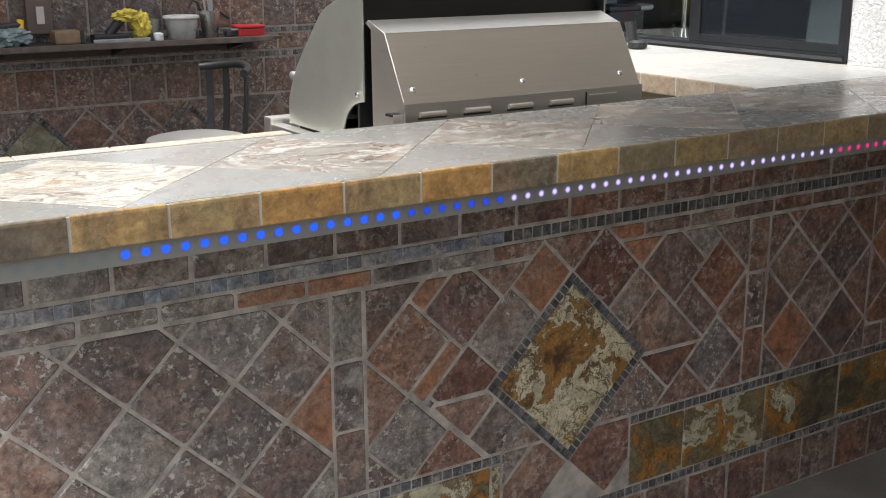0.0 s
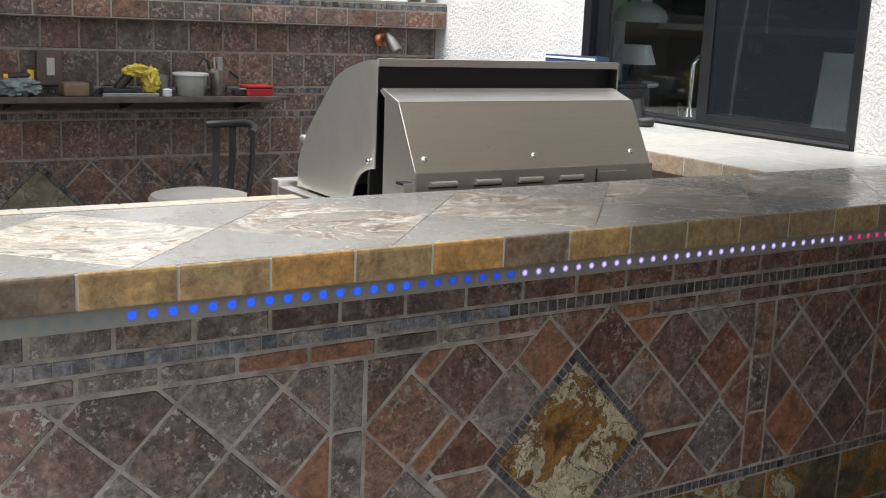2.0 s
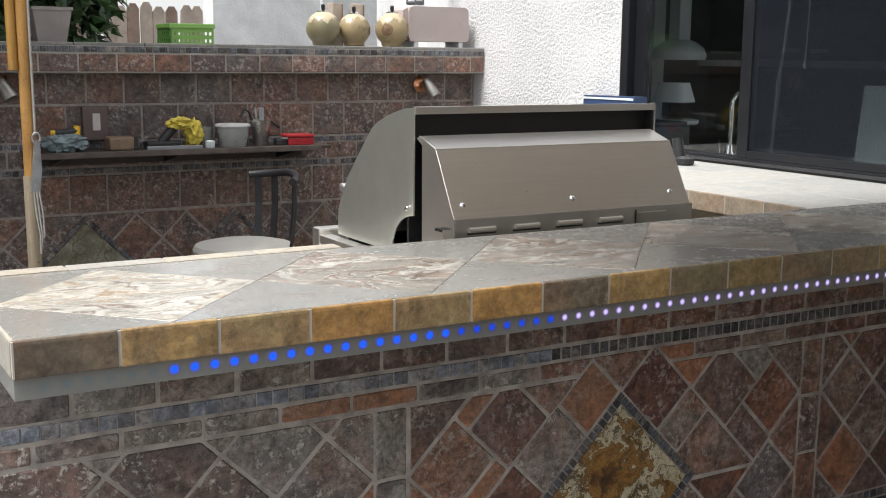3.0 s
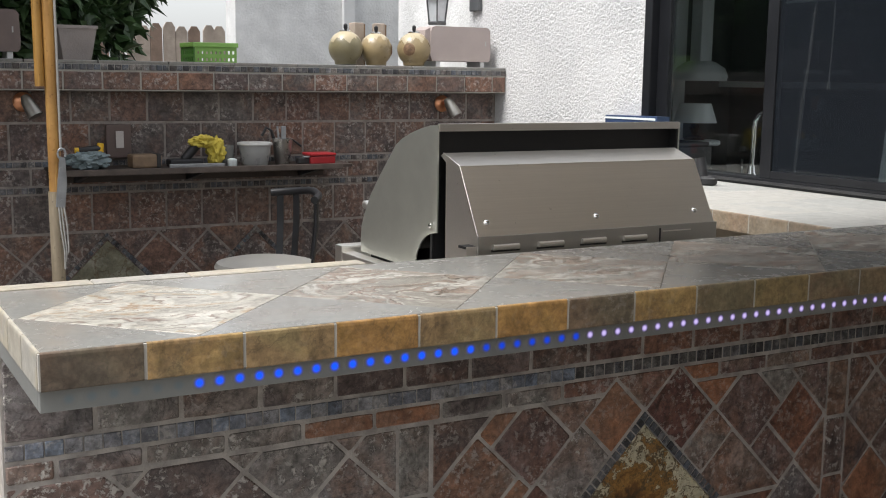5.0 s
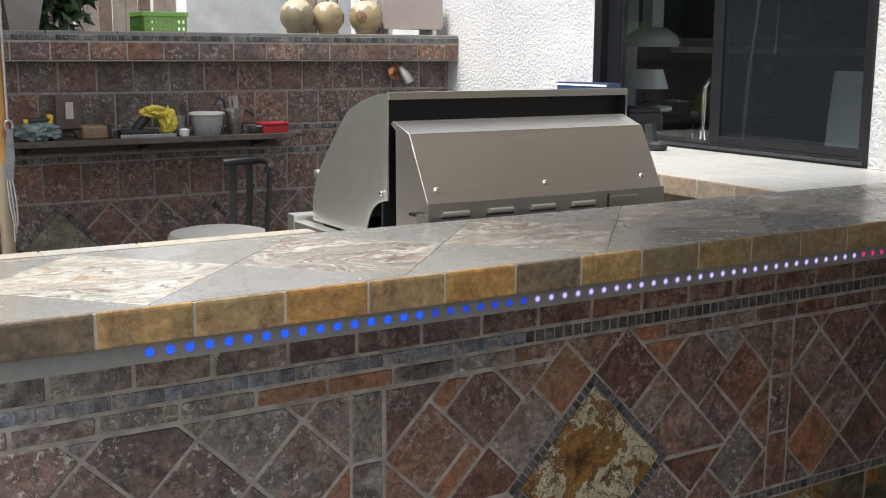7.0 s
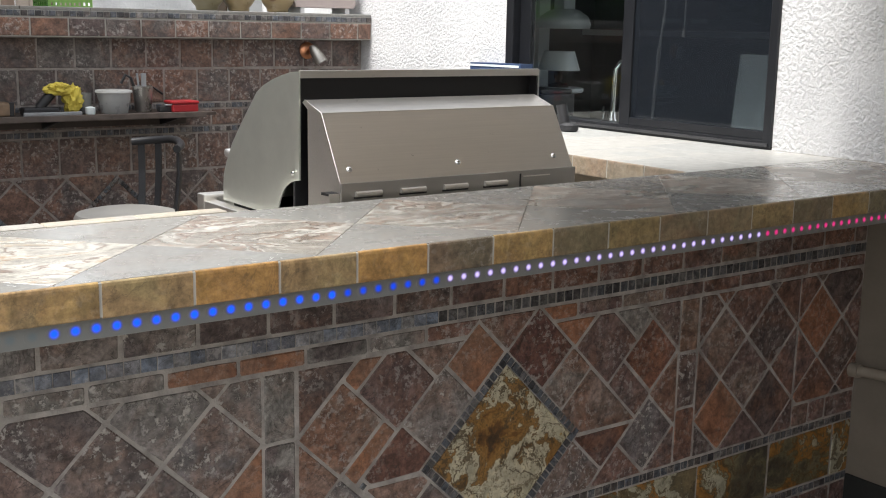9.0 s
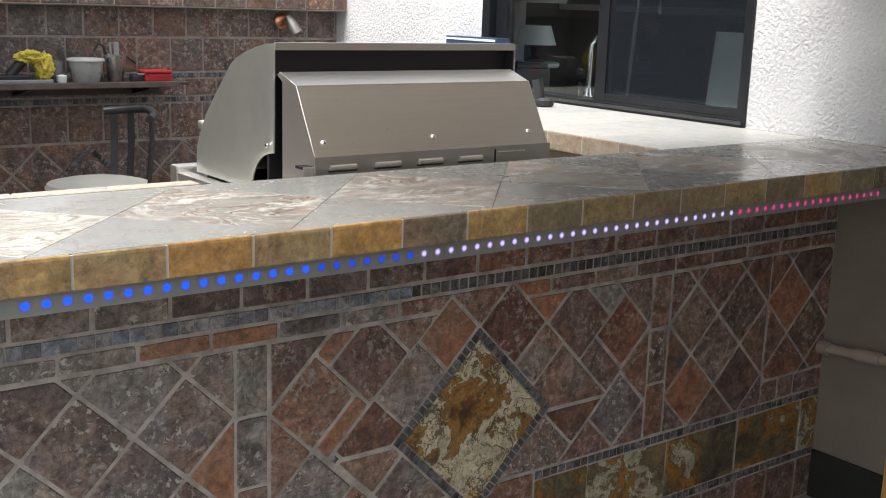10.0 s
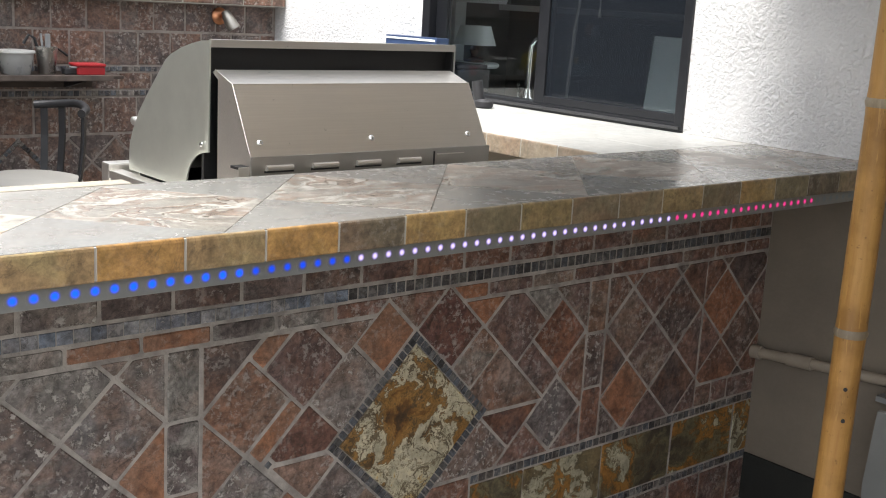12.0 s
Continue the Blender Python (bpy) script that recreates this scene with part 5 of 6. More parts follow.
def holed(bm, u0, u1, v0, v1, nu, nv, put, thick):
    """A moulded wall with square holes through it, one connected plate."""
    def cuts(a, b, n, half):
        return [a + (b - a) * k / n + side * half for k in range(n + 1) for side in (-1, 1)]
    us, vs = cuts(u0, u1, nu, 0.008 * 0.7), cuts(v0, v1, nv, 0.009)
    grid = [[[bm.verts.new(put(u, v, w)) for v in vs] for u in us] for w in (0, thick)]
    solid = lambda i, j: 0 <= i < len(us) - 1 and 0 <= j < len(vs) - 1 and (i % 2 == 0 or j % 2 == 0)
    for i in range(len(us) - 1):
        for j in range(len(vs) - 1):
            if not solid(i, j):
                continue
            ring4 = ((i, j), (i + 1, j), (i + 1, j + 1), (i, j + 1))
            for layer in grid:
                bm.faces.new([layer[a][b] for a, b in ring4])
            for (a, b), (c, d), (di, dj) in zip(ring4, ring4[1:] + ring4[:1], ((0, -1), (1, 0), (0, 1), (-1, 0))):
                if not solid(i + di, j + dj):
                    bm.faces.new([grid[0][a][b], grid[0][c][d], grid[1][c][d], grid[1][a][b]])


holed(bm, CX0, CX1, CZ0 + 0.01, CZ1 - 0.03, 9, 4, lambda u, v, w: (u, CY0 + w, v), 0.006)
part("front", bm, LIME, crate)
bm = bmesh.new()
holed(bm, CY0, CY1, CZ0 + 0.01, CZ1 - 0.03, 6, 4, lambda u, v, w: (CX0 - 0.012 + w, u, v), 0.006)
# same lime plastic in a darker green, with this side's shade in the colour
part("side", bm, SHADE_GREEN, crate)
bm = bmesh.new()
holed(bm, CX0, CX1, CZ0 + 0.01, CZ1 - 0.03, 9, 4, lambda u, v, w: (u, CY1 + w, v), 0.006)
part("back", bm, LIME, crate)
for lo, hi in (((CX0 - 0.016, CY0 - 0.008), (CX1 + 0.012, CY0 + 0.008)), ((CX0 - 0.016, CY1 - 0.004), (CX1 + 0.012, CY1 + 0.012)), ((CX0 - 0.016, CY0 + 0.0085), (CX0 - 0.002, CY1 - 0.0045)), ((CX1 - 0.002, CY0 + 0.0085), (CX1 + 0.012, CY1 - 0.0045))):
    part("rim", boxed((*lo, CZ1 - 0.022), (*hi, CZ1), 0.003), LIME, crate)
part("floor", boxed((CX0, CY0, CZ0), (CX1, CY1, CZ0 + 0.012)), LIME, crate)
stand = thing("garden_table", "pale garden table behind the wall under the basket", "table")
part("tabletop", boxed((1.15, 3.735, 1.505), (1.85, 4.3, 1.533), 0.004), FENCE_WOOD, stand)
for x, y in ((1.18, 3.76), (1.80, 3.76), (1.18, 4.25), (1.80, 4.25)):
    part("leg", boxed((x, y, FLOOR), (x + 0.04, y + 0.04, 1.505)), FENCE_WOOD, stand)

# ---- wooden fence ----
fence = thing("fence", "weathered dog-eared wooden board fence", "fence")
share = {}
for k in range(64):
    x = -3.6 + 0.0985 * k
    mat = FENCE_DARK if k % 7 in (2, 5) else FENCE_WOOD
    key = (mat.name, k % 3)
    if key not in share:
        w, hh = 0.0455, 1.925 + 0.008 * (k % 3)
        bm = prism([(-w, FLOOR), (w, FLOOR), (w, hh - 0.04), (w * 0.45, hh), (-w * 0.45, hh), (-w, hh - 0.04)], "y", -0.009, 0.009)
        me = bpy.data.meshes.new("board")
        bmesh.ops.recalc_face_normals(bm, faces=bm.faces[:])
        bm.to_mesh(me)
        bm.free()
        me.materials.append(mat)
        share[key] = me
    b = new("board", share[key])
    b.matrix_local = pose(x, 7.0, chance.uniform(-0.012, 0.008), 0, chance.uniform(-0.6, 0.6), 0)
    b.parent = fence
for z in (0.4, 1.4):
    part("rail", boxed((-3.7, 7.012, z), (2.75, 7.05, z + 0.08)), FENCE_DARK, fence)


# ---- shrubs ----
def foliage(name, label, foot, lumps, count, leaf, mat, seed, group=""):
    """Trunk, limbs and a crown of folded leaves gathered on twigs within a few uneven lumps."""
    tree = thing(name, label, "shrub", group)
    rng = np.random.default_rng(seed)
    foot = Vector(foot)
    part("trunk", tubed([foot, foot + Vector((0.03, 0.02, 0.5)), Vector(lumps[0][0]) * 0.6 + foot * 0.4], [0.06, 0.045, 0.03], 10), BARK, tree, "", True)
    bm = bmesh.new()
    for c, r in lumps:
        tube(bm, [Vector(lumps[0][0]) * 0.5 + foot * 0.5, (Vector(c) + foot * 0.2 + Vector(lumps[0][0]) * 0.3) / 1.5, Vector(c)], [0.025, 0.016, 0.006], 6)
    part("limb", bm, BARK, tree)
    verts, faces = [], []
    total = sum(r[0] * r[1] * r[2] for _, r in lumps)
    for c, r in lumps:
        n = int(count * r[0] * r[1] * r[2] / total)
        d = rng.normal(size=(n, 3))
        d /= np.linalg.norm(d, axis=1)[:, None]
        rad = rng.uniform(0.45, 1.0, n) ** 0.5 * (1 + 0.22 * np.sin(d[:, 0] * 5 + seed) * np.cos(d[:, 2] * 6 + d[:, 1] * 4))
        p = np.array(c) + d * rad[:, None] * np.array(r)
        for q, o in zip(p, d):
            fw = Vector(o) + Vector(rng.normal(size=3) * 0.6) + Vector((0, 0, -0.25))
            fw.normalize()
            sd = fw.cross(Vector(rng.normal(size=3))).normalized()
            nm = fw.cross(sd)
            L = leaf * rng.uniform(0.7, 1.3)
            W = L * 0.21
            b0 = Vector(q)
            i = len(verts)
            verts += [b0, b0 + fw * L * 0.45 + sd * W + nm * L * 0.05, b0 + fw * L - nm * L * 0.12, b0 + fw * L * 0.45 - sd * W + nm * L * 0.05, b0 + fw * L * 0.5 - nm * 0.02 * L]
            faces += [(i, i + 1, i + 4), (i + 1, i + 2, i + 4), (i + 2, i + 3, i + 4), (i + 3, i, i + 4)]
    me = bpy.data.meshes.new("crown")
    me.from_pydata(verts, [], faces)
    me.materials.append(mat)
    crown = new("crown", me)
    crown.parent = tree
    tagged(crown, "", "", "", "stuff")
    return tree


foliage("laurel_shrub", "broad dark green laurel shrub behind the garden wall", (0.7, 4.6, FLOOR),
        [((0.70, 4.55, 2.05), (0.50, 0.40, 0.40)), ((1.05, 4.7, 2.20), (0.50, 0.40, 0.42)), ((0.35, 4.5, 1.75), (0.45, 0.35, 0.35)), ((1.0, 4.55, 1.78), (0.30, 0.30, 0.25)), ((0.1, 4.6, 2.2), (0.6, 0.4, 0.5))],
        7000, 0.12, LEAF, 5)
# trees out of direct view, which cut low sky and darken the panes' reflections
for k, (x, y, s) in enumerate(((-2.2, 5.6, 1.0), (-5.2, 4.4, 1.15), (-5.8, 1.2, 1.1), (-0.6, 6.2, 0.9))):
    foliage("garden_tree", "dense dark garden tree out of direct view beyond the patio", (x, y, FLOOR),
            [((x, y, 2.4 * s), (1.0 * s, 0.9 * s, 1.2 * s)), ((x + 0.8 * s, y - 0.3, 1.9 * s), (0.8 * s, 0.7 * s, 1.0 * s)), ((x - 0.7 * s, y + 0.2, 2.0 * s), (0.9 * s, 0.7 * s, 1.1 * s)), ((x + 0.2, y, 1.1), (1.0 * s, 0.8 * s, 0.9))],
            4500, 0.22, LEAF_DARK, 20 + k, "garden trees")


# an unseen tree leaning over the garden wall, added to shade its near end
foliage("garden_tree", "dense dark garden tree out of direct view beyond the patio", (-1.9, 4.4, FLOOR),
        [((-1.3, 3.7, 3.0), (0.9, 0.9, 0.9)), ((-0.7, 3.5, 3.4), (0.7, 0.8, 0.7)), ((-1.9, 4.1, 2.6), (0.8, 0.7, 0.8)), ((-1.2, 4.4, 3.7), (0.9, 0.8, 0.7)), ((-0.05, 3.4, 3.35), (0.6, 0.7, 0.5))],
        17000, 0.2, LEAF_DARK, 41, "garden trees")

# ---- tiles of the bar wall ----
face = -WALL_Y  # along the plane's third direction
END_X = WALL_X - 0.002


def worn(poly, chip=0.0045, wave=0.0011):
    """Outline of a hand-cut tile: corners knocked off, sides not quite straight."""
    out, n = [], len(poly)
    for k in range(n):
        a, b, c = (Vector(poly[(k + i) % n]) for i in (-1, 0, 1))
        la, lc = (a - b).length, (c - b).length
        if min(la, lc) < 0.02:
            out.append((b.x, b.y))
        else:
            p = b + (a - b) / la * chip * chance.uniform(0.5, 1.5)
            q = b + (c - b) / lc * chip * chance.uniform(0.5, 1.5)
            out += [(p.x, p.y), (q.x, q.y)]
        if lc > 0.06:
            side = (c - b) / lc
            off = Vector((-side.y, side.x)) * chance.uniform(-1, 1) * wave
            mid = b + (c - b) * chance.uniform(0.35, 0.65) + off
            out.append((mid.x, mid.y))
    return out


def wall_tile(poly, mat=None, gap=0.0037):
    if len(poly) >= 3:
        if mat is None and sum(p[0] for p in poly) / len(poly) > 1.25 + chance.uniform(-0.35, 0.35):
            mat = RED_SLATE
        poly = worn(inset(poly, gap - 0.001) or poly)
        gap = 0.001
        stone("tile", poly, FRONT, face, bar_wall, mat or SLATE, 0.012, 0.003, gap, 0.001, 0.35)


# top course, mosaic band, narrow course
x = 0.001
while x < END_X:
    p = within(rect(x, 0.9065, x + 0.1595, 1.06), 0.0, 0, END_X, 2)
    wall_tile(p, DARK_SLATE if round(x, 2) in (0.64, 0.8, 1.12) else None)
    x += 0.1595


def mosaic_row(v0, v1, u0, u1, pitch=0.0285):
    n = round((u1 - u0) / pitch)
    return [rect(u0 + (u1 - u0) * k / n, v0, u0 + (u1 - u0) * (k + 1) / n, v1) for k in range(n)]


for u0, u1, pitch, mat, gap in ((0.002, 1.24, 0.0345, MOSAIC_BLUE, 0.0013), (1.24, END_X, 0.0285, MOSAIC, 0.0022)):
    for poly in mosaic_row(0.8735, 0.9045, u0, u1, pitch):
        stone("mosaic_tile", poly, FRONT, face, bar_wall, mat, 0.010, 0.0012, gap, 0.0008, 0.8)

P0, P1, PB = 0.338, 0.825, 0.8715     # foot and head of the panels, foot of the mosaic band
COLS = (0.783, 0.864, 2.078, 2.158)
# upright columns between the panels
for u0, u1 in (COLS[:2], COLS[2:]):
    for v0, v1, mat in ((0.665, P1, None), (0.50, 0.665, SLATE), (P0, 0.50, None)):
        wall_tile(rect(u0, v0, u1, v1), mat)

# left panel: an even lattice of large grey stones
for i in range(-4, 5):
    for j in range(-4, 7):
        s0, d0 = 0.772 + 0.228 * i, -0.568 + 0.2265 * j
        p = within(cell(s0, s0 + 0.228, d0, d0 + 0.2265), 0.0, P0, COLS[0], P1)
        mat = RUST_SLATE if (i, j) == (2, 3) else RUSTY_GREY if (i, j) in ((-1, 0), (0, 3)) else SLATE
        wall_tile(p, mat)

# right panel, with a row of short pieces let in at its far foot
RS, RD = (2.16, 2.385, 2.607, 2.827, 3.05, 3.283, 3.514, 3.744), (1.25, 1.49, 1.70, 1.93, 2.165, 2.385, 2.61)
for k, (s0, s1) in enumerate(zip(RS, RS[1:])):
    for j, (d0, d1) in enumerate(zip(RD, RD[1:])):
        q = cell(s0, s1, d0, d1)
        mat = RUST_SLATE if (k, j) in ((2, 2), (5, 3)) else RED_SLATE if (k + j) % 3 else DARK_SLATE
        wall_tile(within(within(q, COLS[3], P0, 2.615, P1), 0, 0, 9, 9), mat)
        wall_tile(within(q, 2.615, 0.414, END_X, P1), mat)
for u0, u1 in ((2.615, 2.70), (2.70, 2.785), (2.785, END_X)):
    wall_tile(rect(u0, P0, u1, 0.412))

# middle panel: a large gold stone on its corner in a mosaic border, odd-sized stones round it
DC, DR, DI = (1.452, 0.516), 0.256, 0.222
G0, G1 = 1.24, 1.664            # span of the gold stone between the lower bands
SA, SB = sum(DC) - DR, sum(DC) + DR
DA, DB = DC[0] - DC[1] - DR, DC[0] - DC[1] + DR


def piece(s0, s1, d0, d1, mat=None, foot=P0, head=P1):
    """A stone of the middle panel between two lines of each diagonal."""
    wall_tile(within(cell(s0, s1, d0, d1), COLS[1], foot, COLS[2], head), mat)


# on the near side of the gold stone
piece(1.4, 2.2, -0.2, 0.202, DARK_SLATE)
piece(1.760, 2.2, 0.202, 0.274, RUST_SLATE)
piece(1.760, 1.98, 0.274, 0.496, RED_SLATE)
piece(1.98, 2.4, 0.2, 0.503, SLATE)
piece(1.785, 2.03, 0.498, DA, SLATE)
piece(2.03, SB, 0.498, DA, RUST_SLATE, head=PB)
piece(1.525, 1.760, 0.202, 0.425, RUSTY_GREY)
piece(1.535, 1.760, 0.425, 0.498, RUST_SLATE)
piece(1.566, 1.785, 0.498, DA, DARK_RED, foot=0.511)
piece(1.535, 1.566, 0.505, 0.536, MOSAIC)
piece(1.30, 1.525, 0.425, 0.645, SLATE)
piece(0.9, 1.525, -0.1, 0.425, RUSTY_GREY)
piece(1.54, SA, 0.54, 0.74, RUSTY_GREY, head=0.508)
piece(1.54, SA, 0.74, 0.93, SLATE, head=0.508)
piece(1.30, 1.53, 0.645, 0.88, RED_SLATE)
piece(0.9, 1.30, 0.425, 0.88)
# over it and on the far side
piece(SB, 3.0, 0.3, DA, None, head=PB)
piece(SB, 2.428, DA, 0.925, DARK_RED, head=PB)
piece(2.428, 3.0, 0.6, 0.935, RUST_SLATE)
piece(SB, 2.428, 0.925, 1.058, RUSTY_GREY)
wall_tile(within(cell(2.19, 2.425, 1.058, 1.405), COLS[1], 0.505, COLS[2], P1), RUSTY_GREY)
piece(2.428, 2.648, 0.935, 1.18, RED_SLATE)
piece(2.648, 2.757, 0.9, 1.18, SLATE)
piece(2.545, 2.757, 1.18, 1.395, RUST_RED)
piece(2.425, 2.545, 1.18, 1.405, RED_SLATE)
piece(2.757, 3.2, 1.0, 1.6, RED_SLATE)
piece(2.18, 2.425, DB, 1.405, DARK_RED, head=0.502)
piece(SA, 2.18, DB, 1.405, SLATE)
piece(2.30, 2.53, 1.405, 1.61, SLATE)
piece(1.6, 2.30, 1.405, 1.66, RED_SLATE)
piece(2.53, 2.757, 1.395, 1.61, None)
piece(2.30, 2.53, 1.61, 1.8, RED_SLATE)
piece(2.53, 2.757, 1.61, 1.8, None)
for s0, s1 in ((1.2, 1.475), (1.475, SA)):
    for d0, d1 in ((0.88, 1.05), (1.05, DB), (DB, 1.41)):
        piece(s0, s1, d0, d1)
# the stones beside its lower corner stand in the bands
for q in (cell(1.4, SA, DA, 1.0), cell(SA, 2.05, DB, 1.45), cell(1.4, SA, 1.0, DB)):
    wall_tile(within(q, G0, 0.137, G1, P0))
# narrow course, broken where the stones over the gold one reach the mosaic band
x = -0.0705
while x < END_X:
    q = rect(x, 0.8275, x + 0.1597, 0.8705)
    rusty = round(x / 0.1597) in (4, 5, 10)
    wall_tile(within(clip(q, 1, -1, 0.503), 0.0, 0, 1.45, 2), RUST_SLATE if rusty else None)
    wall_tile(within(clip(q, -1, -1, -2.43), 1.45, 0, END_X, 2), RUST_SLATE if rusty else None)
    x += 0.1597

gold = stone("gold_stone", cell(SA + (DR - DI), SB - (DR - DI), DA + (DR - DI), DB - (DR - DI)), FRONT, face + 0.003, bar_wall, GOLD, 0.012, 0.003, 0.001, 0.001, 0.0, "cream and gold slate set on its corner")
n = 18
for k in range(n):
    f0, f1 = k / n, (k + 1) / n
    w = DR - DI
    ls, ld = SB - SA, DB - DA
    for poly in (cell(SA, SA + w, DA + ld * f0, DA + ld * f1), cell(SB - w, SB, DA + ld * f0, DA + ld * f1)):
        stone("mosaic_tile", poly, FRONT, face + 0.002, bar_wall, MOSAIC, 0.012, 0.0012, 0.0021, 0.0008, 0.8)
    if 0 < k < n - 1:
        for poly in (cell(SA + ls * f0, SA + ls * f1, DA, DA + w), cell(SA + ls * f0, SA + ls * f1, DB - w, DB)):
            stone("mosaic_tile", poly, FRONT, face + 0.002, bar_wall, MOSAIC, 0.012, 0.0012, 0.0021, 0.0008, 0.8)
for v in (0.3105, 0.102):
    spans = ((0.002, G0), (G1, END_X)) if v > 0.2 else ((0.002, END_X),)
    polys = [q for u0, u1 in spans for q in mosaic_row(v, v + 0.0255, u0, u1)]
    stones_joined("mosaic_band", polys, FRONT, face, bar_wall, MOSAIC_MANY, label="band of small dark mosaic stones")


x = -0.096
while x < END_X:
    for lo, hi in ((0.0, G0), (G1, END_X)):
        wall_tile(within(rect(x, 0.1285, x + 0.3265, 0.309), lo, 0, hi, 2), AMBER, 0.002)
    x += 0.3265
x = -0.03
while x < END_X:
    wall_tile(within(rect(x, FLOOR + 0.002, x + 0.160, 0.100), 0.0, -1, END_X, 2))
    x += 0.160

# ---- tiles of the bar top ----
def edge_tile(x0, x1, y=0.0, along="x", parent=bar_top, mat=NOSING):
    """Rounded edge tile: squared foot, bullnose at the top."""
    prof = [(0.013, H - 0.058), (0.001, H - 0.058), (0.0, H - 0.056), (0.0, H - 0.007), (0.0008, H - 0.0025), (0.0022, H - 0.0008), (0.0045, H), (0.0055, H - 0.009), (0.013, H - 0.009)]
    g = 0.0026
    w = x1 - x0 - 2 * g
    key = ("edge", along, round(w, 4), mat.name)
    if key not in shared:
        if along == "x":
            bm = prism(prof, "x", -w / 2, w / 2)
        else:
            bm = prism(prof, "y", -w / 2, w / 2)
        bmesh.ops.recalc_face_normals(bm, faces=bm.faces[:])
        me = bpy.data.meshes.new("edge_tile")
        bm.to_mesh(me)
        bm.free()
        me.materials.append(mat)
        shared[key] = me
    ob = new("edge_tile", shared[key])
    ob.location = ((x0 + x1) / 2, y, chance.uniform(-0.0006, 0.0006)) if along == "x" else (y, (x0 + x1) / 2, chance.uniform(-0.0006, 0.0006))
    ob.parent = parent


O, G, A, D = NOSING, NOSING_OLIVE, NOSING_ORANGE, NOSING_DARK
EDGES = (D, O, O, A, O, A, D, O, G, A, G, G, O, G, O, G, D, G, O)
for k in range(19):
    edge_tile(0.155 * k + (0.0015 if k == 0 else 0), min(0.155 * (k + 1), END_X), 0.0, "x", bar_top if k < 14 else side_top, EDGES[k])
# end tiles in the paler stone, with the sky's glare put into the colour
for k in range(4):
    edge_tile(0.0062 + 0.131 * k, min(0.0062 + 0.131 * (k + 1), 0.506), 0.0, "y", bar_top, NOSING_PALE)
for k in range(12):
    edge_tile(0.52 + 0.158 * k, 0.52 + 0.158 * (k + 1), 2.2, "y", side_top, NOSING_TAN)

# narrow trim along the seating side's far edge, a little proud of the top
part("trim_bed", boxed((0.002, 0.5065, 1.106), (0.764, 0.550, H - 0.002)), PALE_GROUT, bar_top, "pale grout bed")
for k in range(4):
    a, b = 0.002 + 0.1905 * k, 0.002 + 0.1905 * (k + 1)
    stone("trim_tile", rect(a, 0.507, b, 0.553), TOP, H + 0.003, bar_top, NOSING_PALE, 0.010, 0.0025, 0.0012, 0.0004)

TL = H            # level of the worktop stones
U0, U1, V0, V1 = 0.0062, END_X, 0.0062, 0.505
HD, HV = 0.2275, 0.243
MID = 0.256


def top_tile(poly, mat, parent, label=""):
    if len(poly) >= 3:
        stone("top_tile", poly, TOP, TL, parent, mat, 0.006, 0.0007, 0.0004, 0.0002, 0.0, label)


centres = [0.2425 + 0.457 * k for k in range(7)]
for c in centres:
    poly = [(c, MID - HV), (c + HD, MID), (c, MID + HV), (c - HD, MID)]
    top_tile(within(poly, U0, V0, U1, V1), SWIRL_PALE if c < 0.3 else SWIRL, bar_top, "chalk white swirled slate" if c < 0.3 else "white and tan swirled slate")
for a, b in zip([centres[0] - 0.457] + centres, centres + [centres[-1] + 0.457]):
    for lowside in (True, False):
        v_edge, v_tip = (V0, MID - HV) if lowside else (V1, MID + HV)
        poly = [(a, v_edge), (b, v_edge), (b, v_tip), ((a + b) / 2, MID), (a, v_tip)]
        if not lowside:
            poly = poly[::-1]
        top_tile(within(poly, U0, V0, U1, V1), GREY_SLATE, bar_top)
# side counter: larger stones in a running pattern, their sheen put into the pale colour
sx0, sx1 = 2.2, END_X
row = 0.506
flip = 0
while row < 2.41:
    nxt = min(row + 0.30, 2.415)
    cuts = [sx0 + 0.0062, sx0 + 0.30, sx0 + 0.60, sx1] if flip % 2 == 0 else [sx0 + 0.0062, sx0 + 0.15, sx0 + 0.45, sx1]
    for k, (a, b) in enumerate(zip(cuts, cuts[1:])):
        top_tile(rect(a, row, b, nxt), PALE_SLATE, side_top)
    row, flip = nxt, flip + 1

# ---- tiles of the far garden wall ----
bface = -BACK_Y
BX0, BX1 = -1.6, WALL_X - 0.002


def back_tile(poly, mat=None):
    if len(poly) >= 3:
        stone("tile", worn(poly), FRONT, bface, back_wall, mat or (RUST_BACK if chance.random() < 0.10 else SLATE_BACK), 0.012, 0.003, 0.0045, 0.001, 0.3)


def course(v0, v1, first, pitch=0.1705):
    u = first - pitch * math.ceil((first - BX0) / pitch)
    while u < BX1:
        back_tile(within(rect(u, v0, u + pitch, v1), BX0, 0, BX1, 2))
        u += pitch


course(0.856, 1.029, 0.495, 0.1675)
course(1.063, 1.144, 0.575, 0.1671)
course(1.176, 1.338, 0.829, 0.1686)
course(1.340, 1.480, 0.752, 0.1674)
polys = mosaic_row(1.032, 1.060, BX0, BX1, 0.030) + mosaic_row(1.147, 1.173, BX0, BX1, 0.030)
stones_joined("mosaic_band", polys, FRONT, bface, back_wall, MOSAIC_MANY, label="two bands of small dark mosaic stones")
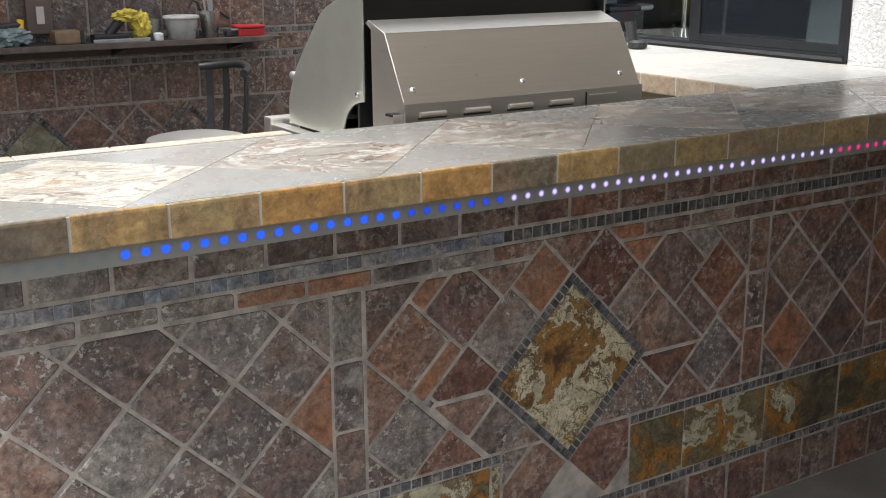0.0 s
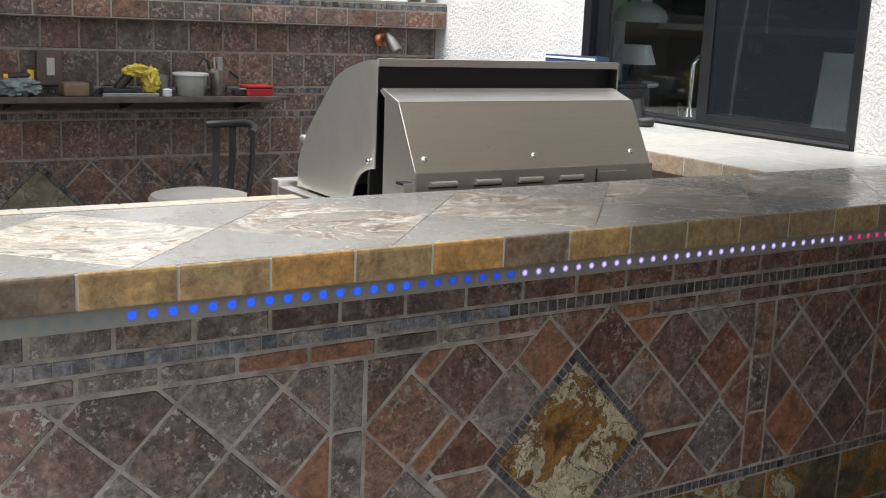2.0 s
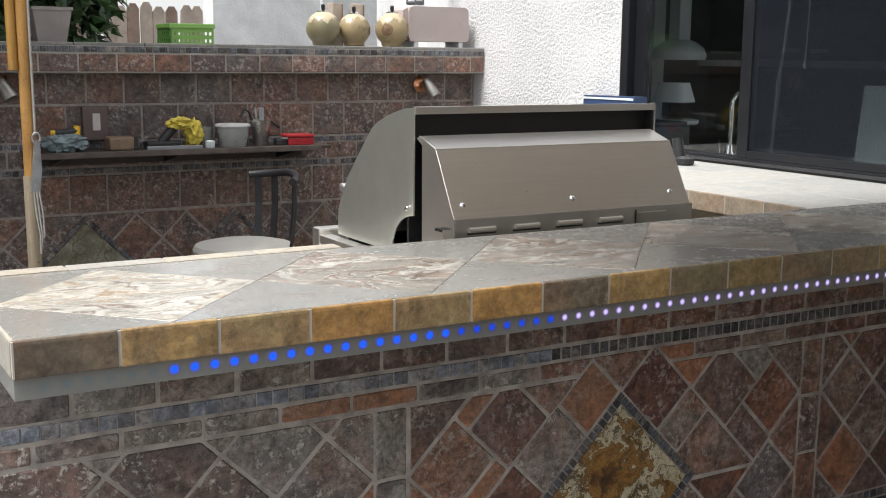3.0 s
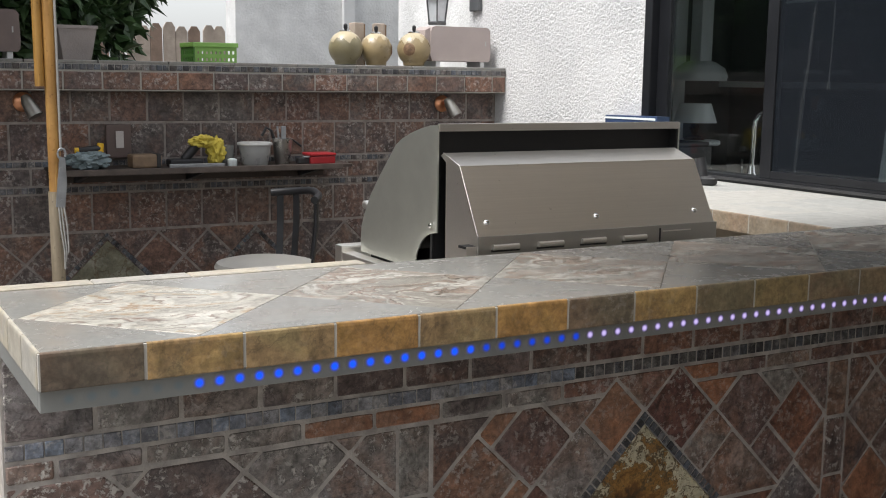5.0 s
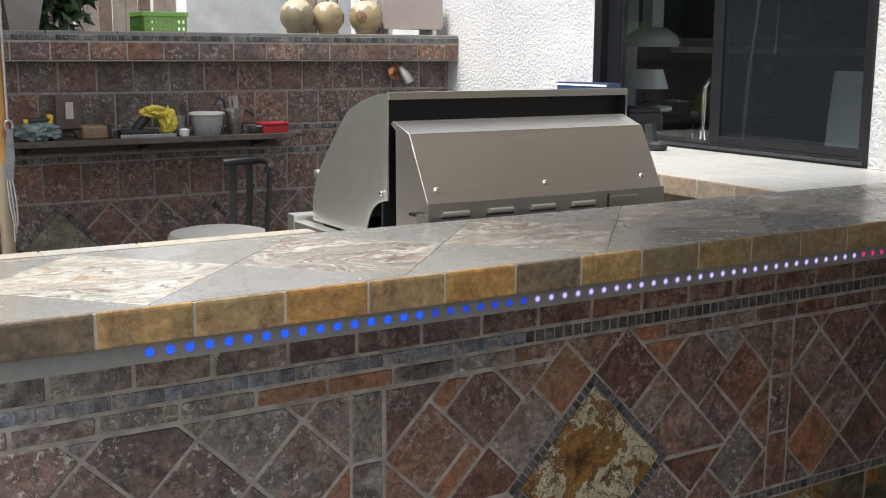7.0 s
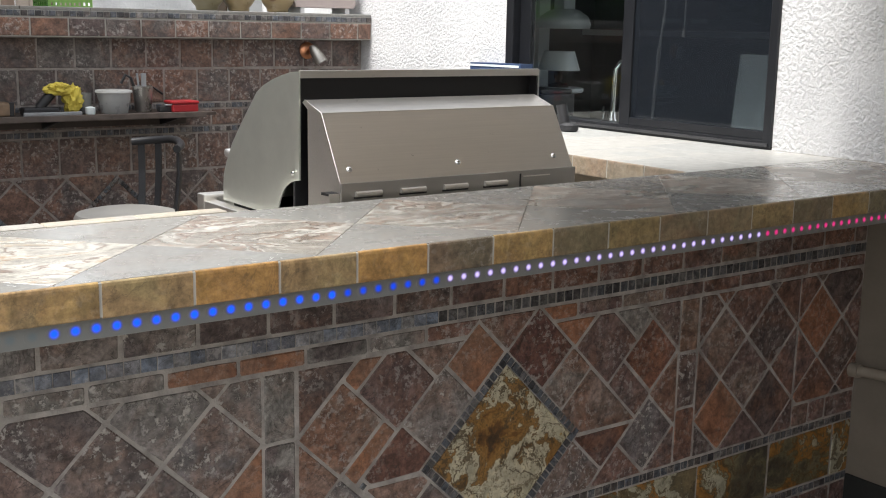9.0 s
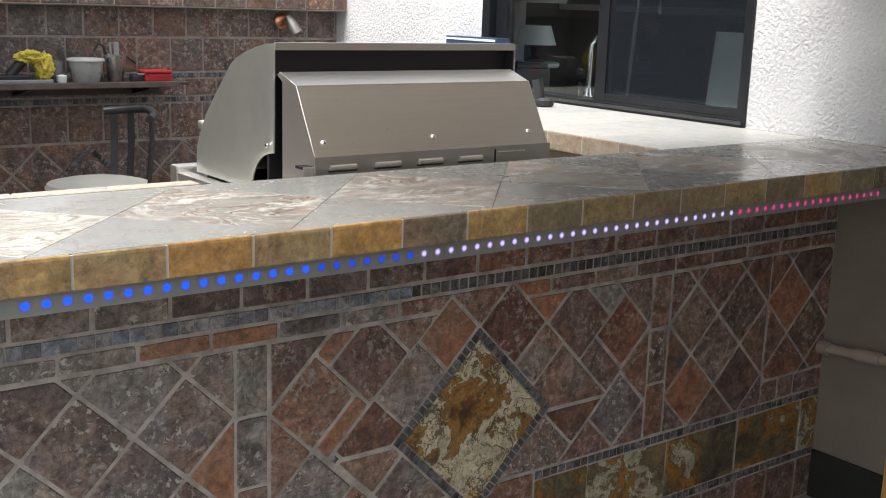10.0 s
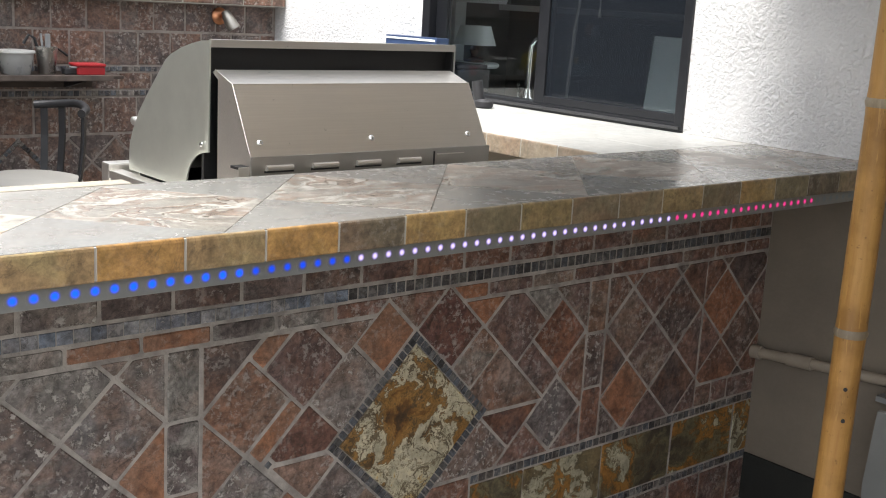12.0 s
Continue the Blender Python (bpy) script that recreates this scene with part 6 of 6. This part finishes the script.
# stones set on their corners below, with two bordered ones
for i in range(-6, 9):
    for j in range(-6, 12):
        s0, d0 = 0.892 + 0.838 - 0.234 * i, 0.892 - 0.838 + 0.234 * (j - 5)
        p = within(cell(s0 - 0.234, s0, d0, d0 + 0.234), BX0, 0.25, BX1, 0.853)
        if len(p) >= 3:
            back_tile(p)
for tip, half, mat in ((0.892, 0.30, GOLD), (1.594, 0.16, SLATE)):
    c = (tip, 0.848 - half)
    s, d = sum(c), c[0] - c[1]
    stone("olive_stone" if mat is GOLD else "tile", cell(s - half + 0.034, s + half - 0.034, d - half + 0.034, d + half - 0.034), FRONT, bface + 0.006, back_wall, SLATE_BACK if mat is SLATE else OLIVE, 0.016, 0.003, 0.002, 0.001)
    n = round(2 * half / 0.03)
    polys = []
    for k in range(n):
        f0, f1 = 2 * half * k / n, 2 * half * (k + 1) / n
        polys += [cell(s - half, s - half + 0.033, d - half + f0, d - half + f1), cell(s + half - 0.033, s + half, d - half + f0, d - half + f1)]
        if 0 < k < n - 1:
            polys += [cell(s - half + f0, s - half + f1, d - half, d - half + 0.033), cell(s - half + f0, s - half + f1, d + half - 0.033, d + half)]
    stones_joined("mosaic_border", polys, FRONT, bface + 0.006, back_wall, MOSAIC_MANY, 0.014, label="dark mosaic border round a stone on its corner")
# ledge: tile course, mosaic row, top
u = 0.871 - 0.1655 * 15
while u < BX1:
    p = within(rect(u, 1.483, u + 0.1655, 1.566), BX0, 0, BX1, 2)
    if len(p) >= 3:
        stone("tile", p, FRONT, -3.36, ledge, RUST_BACK if chance.random() < 0.35 else SLATE_BACK, 0.012, 0.003, 0.004, 0.001, 0.3)
    u += 0.1655
stones_joined("mosaic_band", mosaic_row(1.569, 1.596, BX0, BX1, 0.03), FRONT, -3.36, ledge, MOSAIC_MANY, label="row of small dark mosaic stones")
u = BX0
while u < BX1:
    p = within(rect(u, 3.362, u + 0.305, 3.715), BX0, 0, BX1, 9)
    if len(p) >= 3:
        stone("coping_tile", p, TOP, 1.611, ledge, GREY_SLATE, 0.013, 0.0025, 0.002, 0.0004)
    u += 0.307
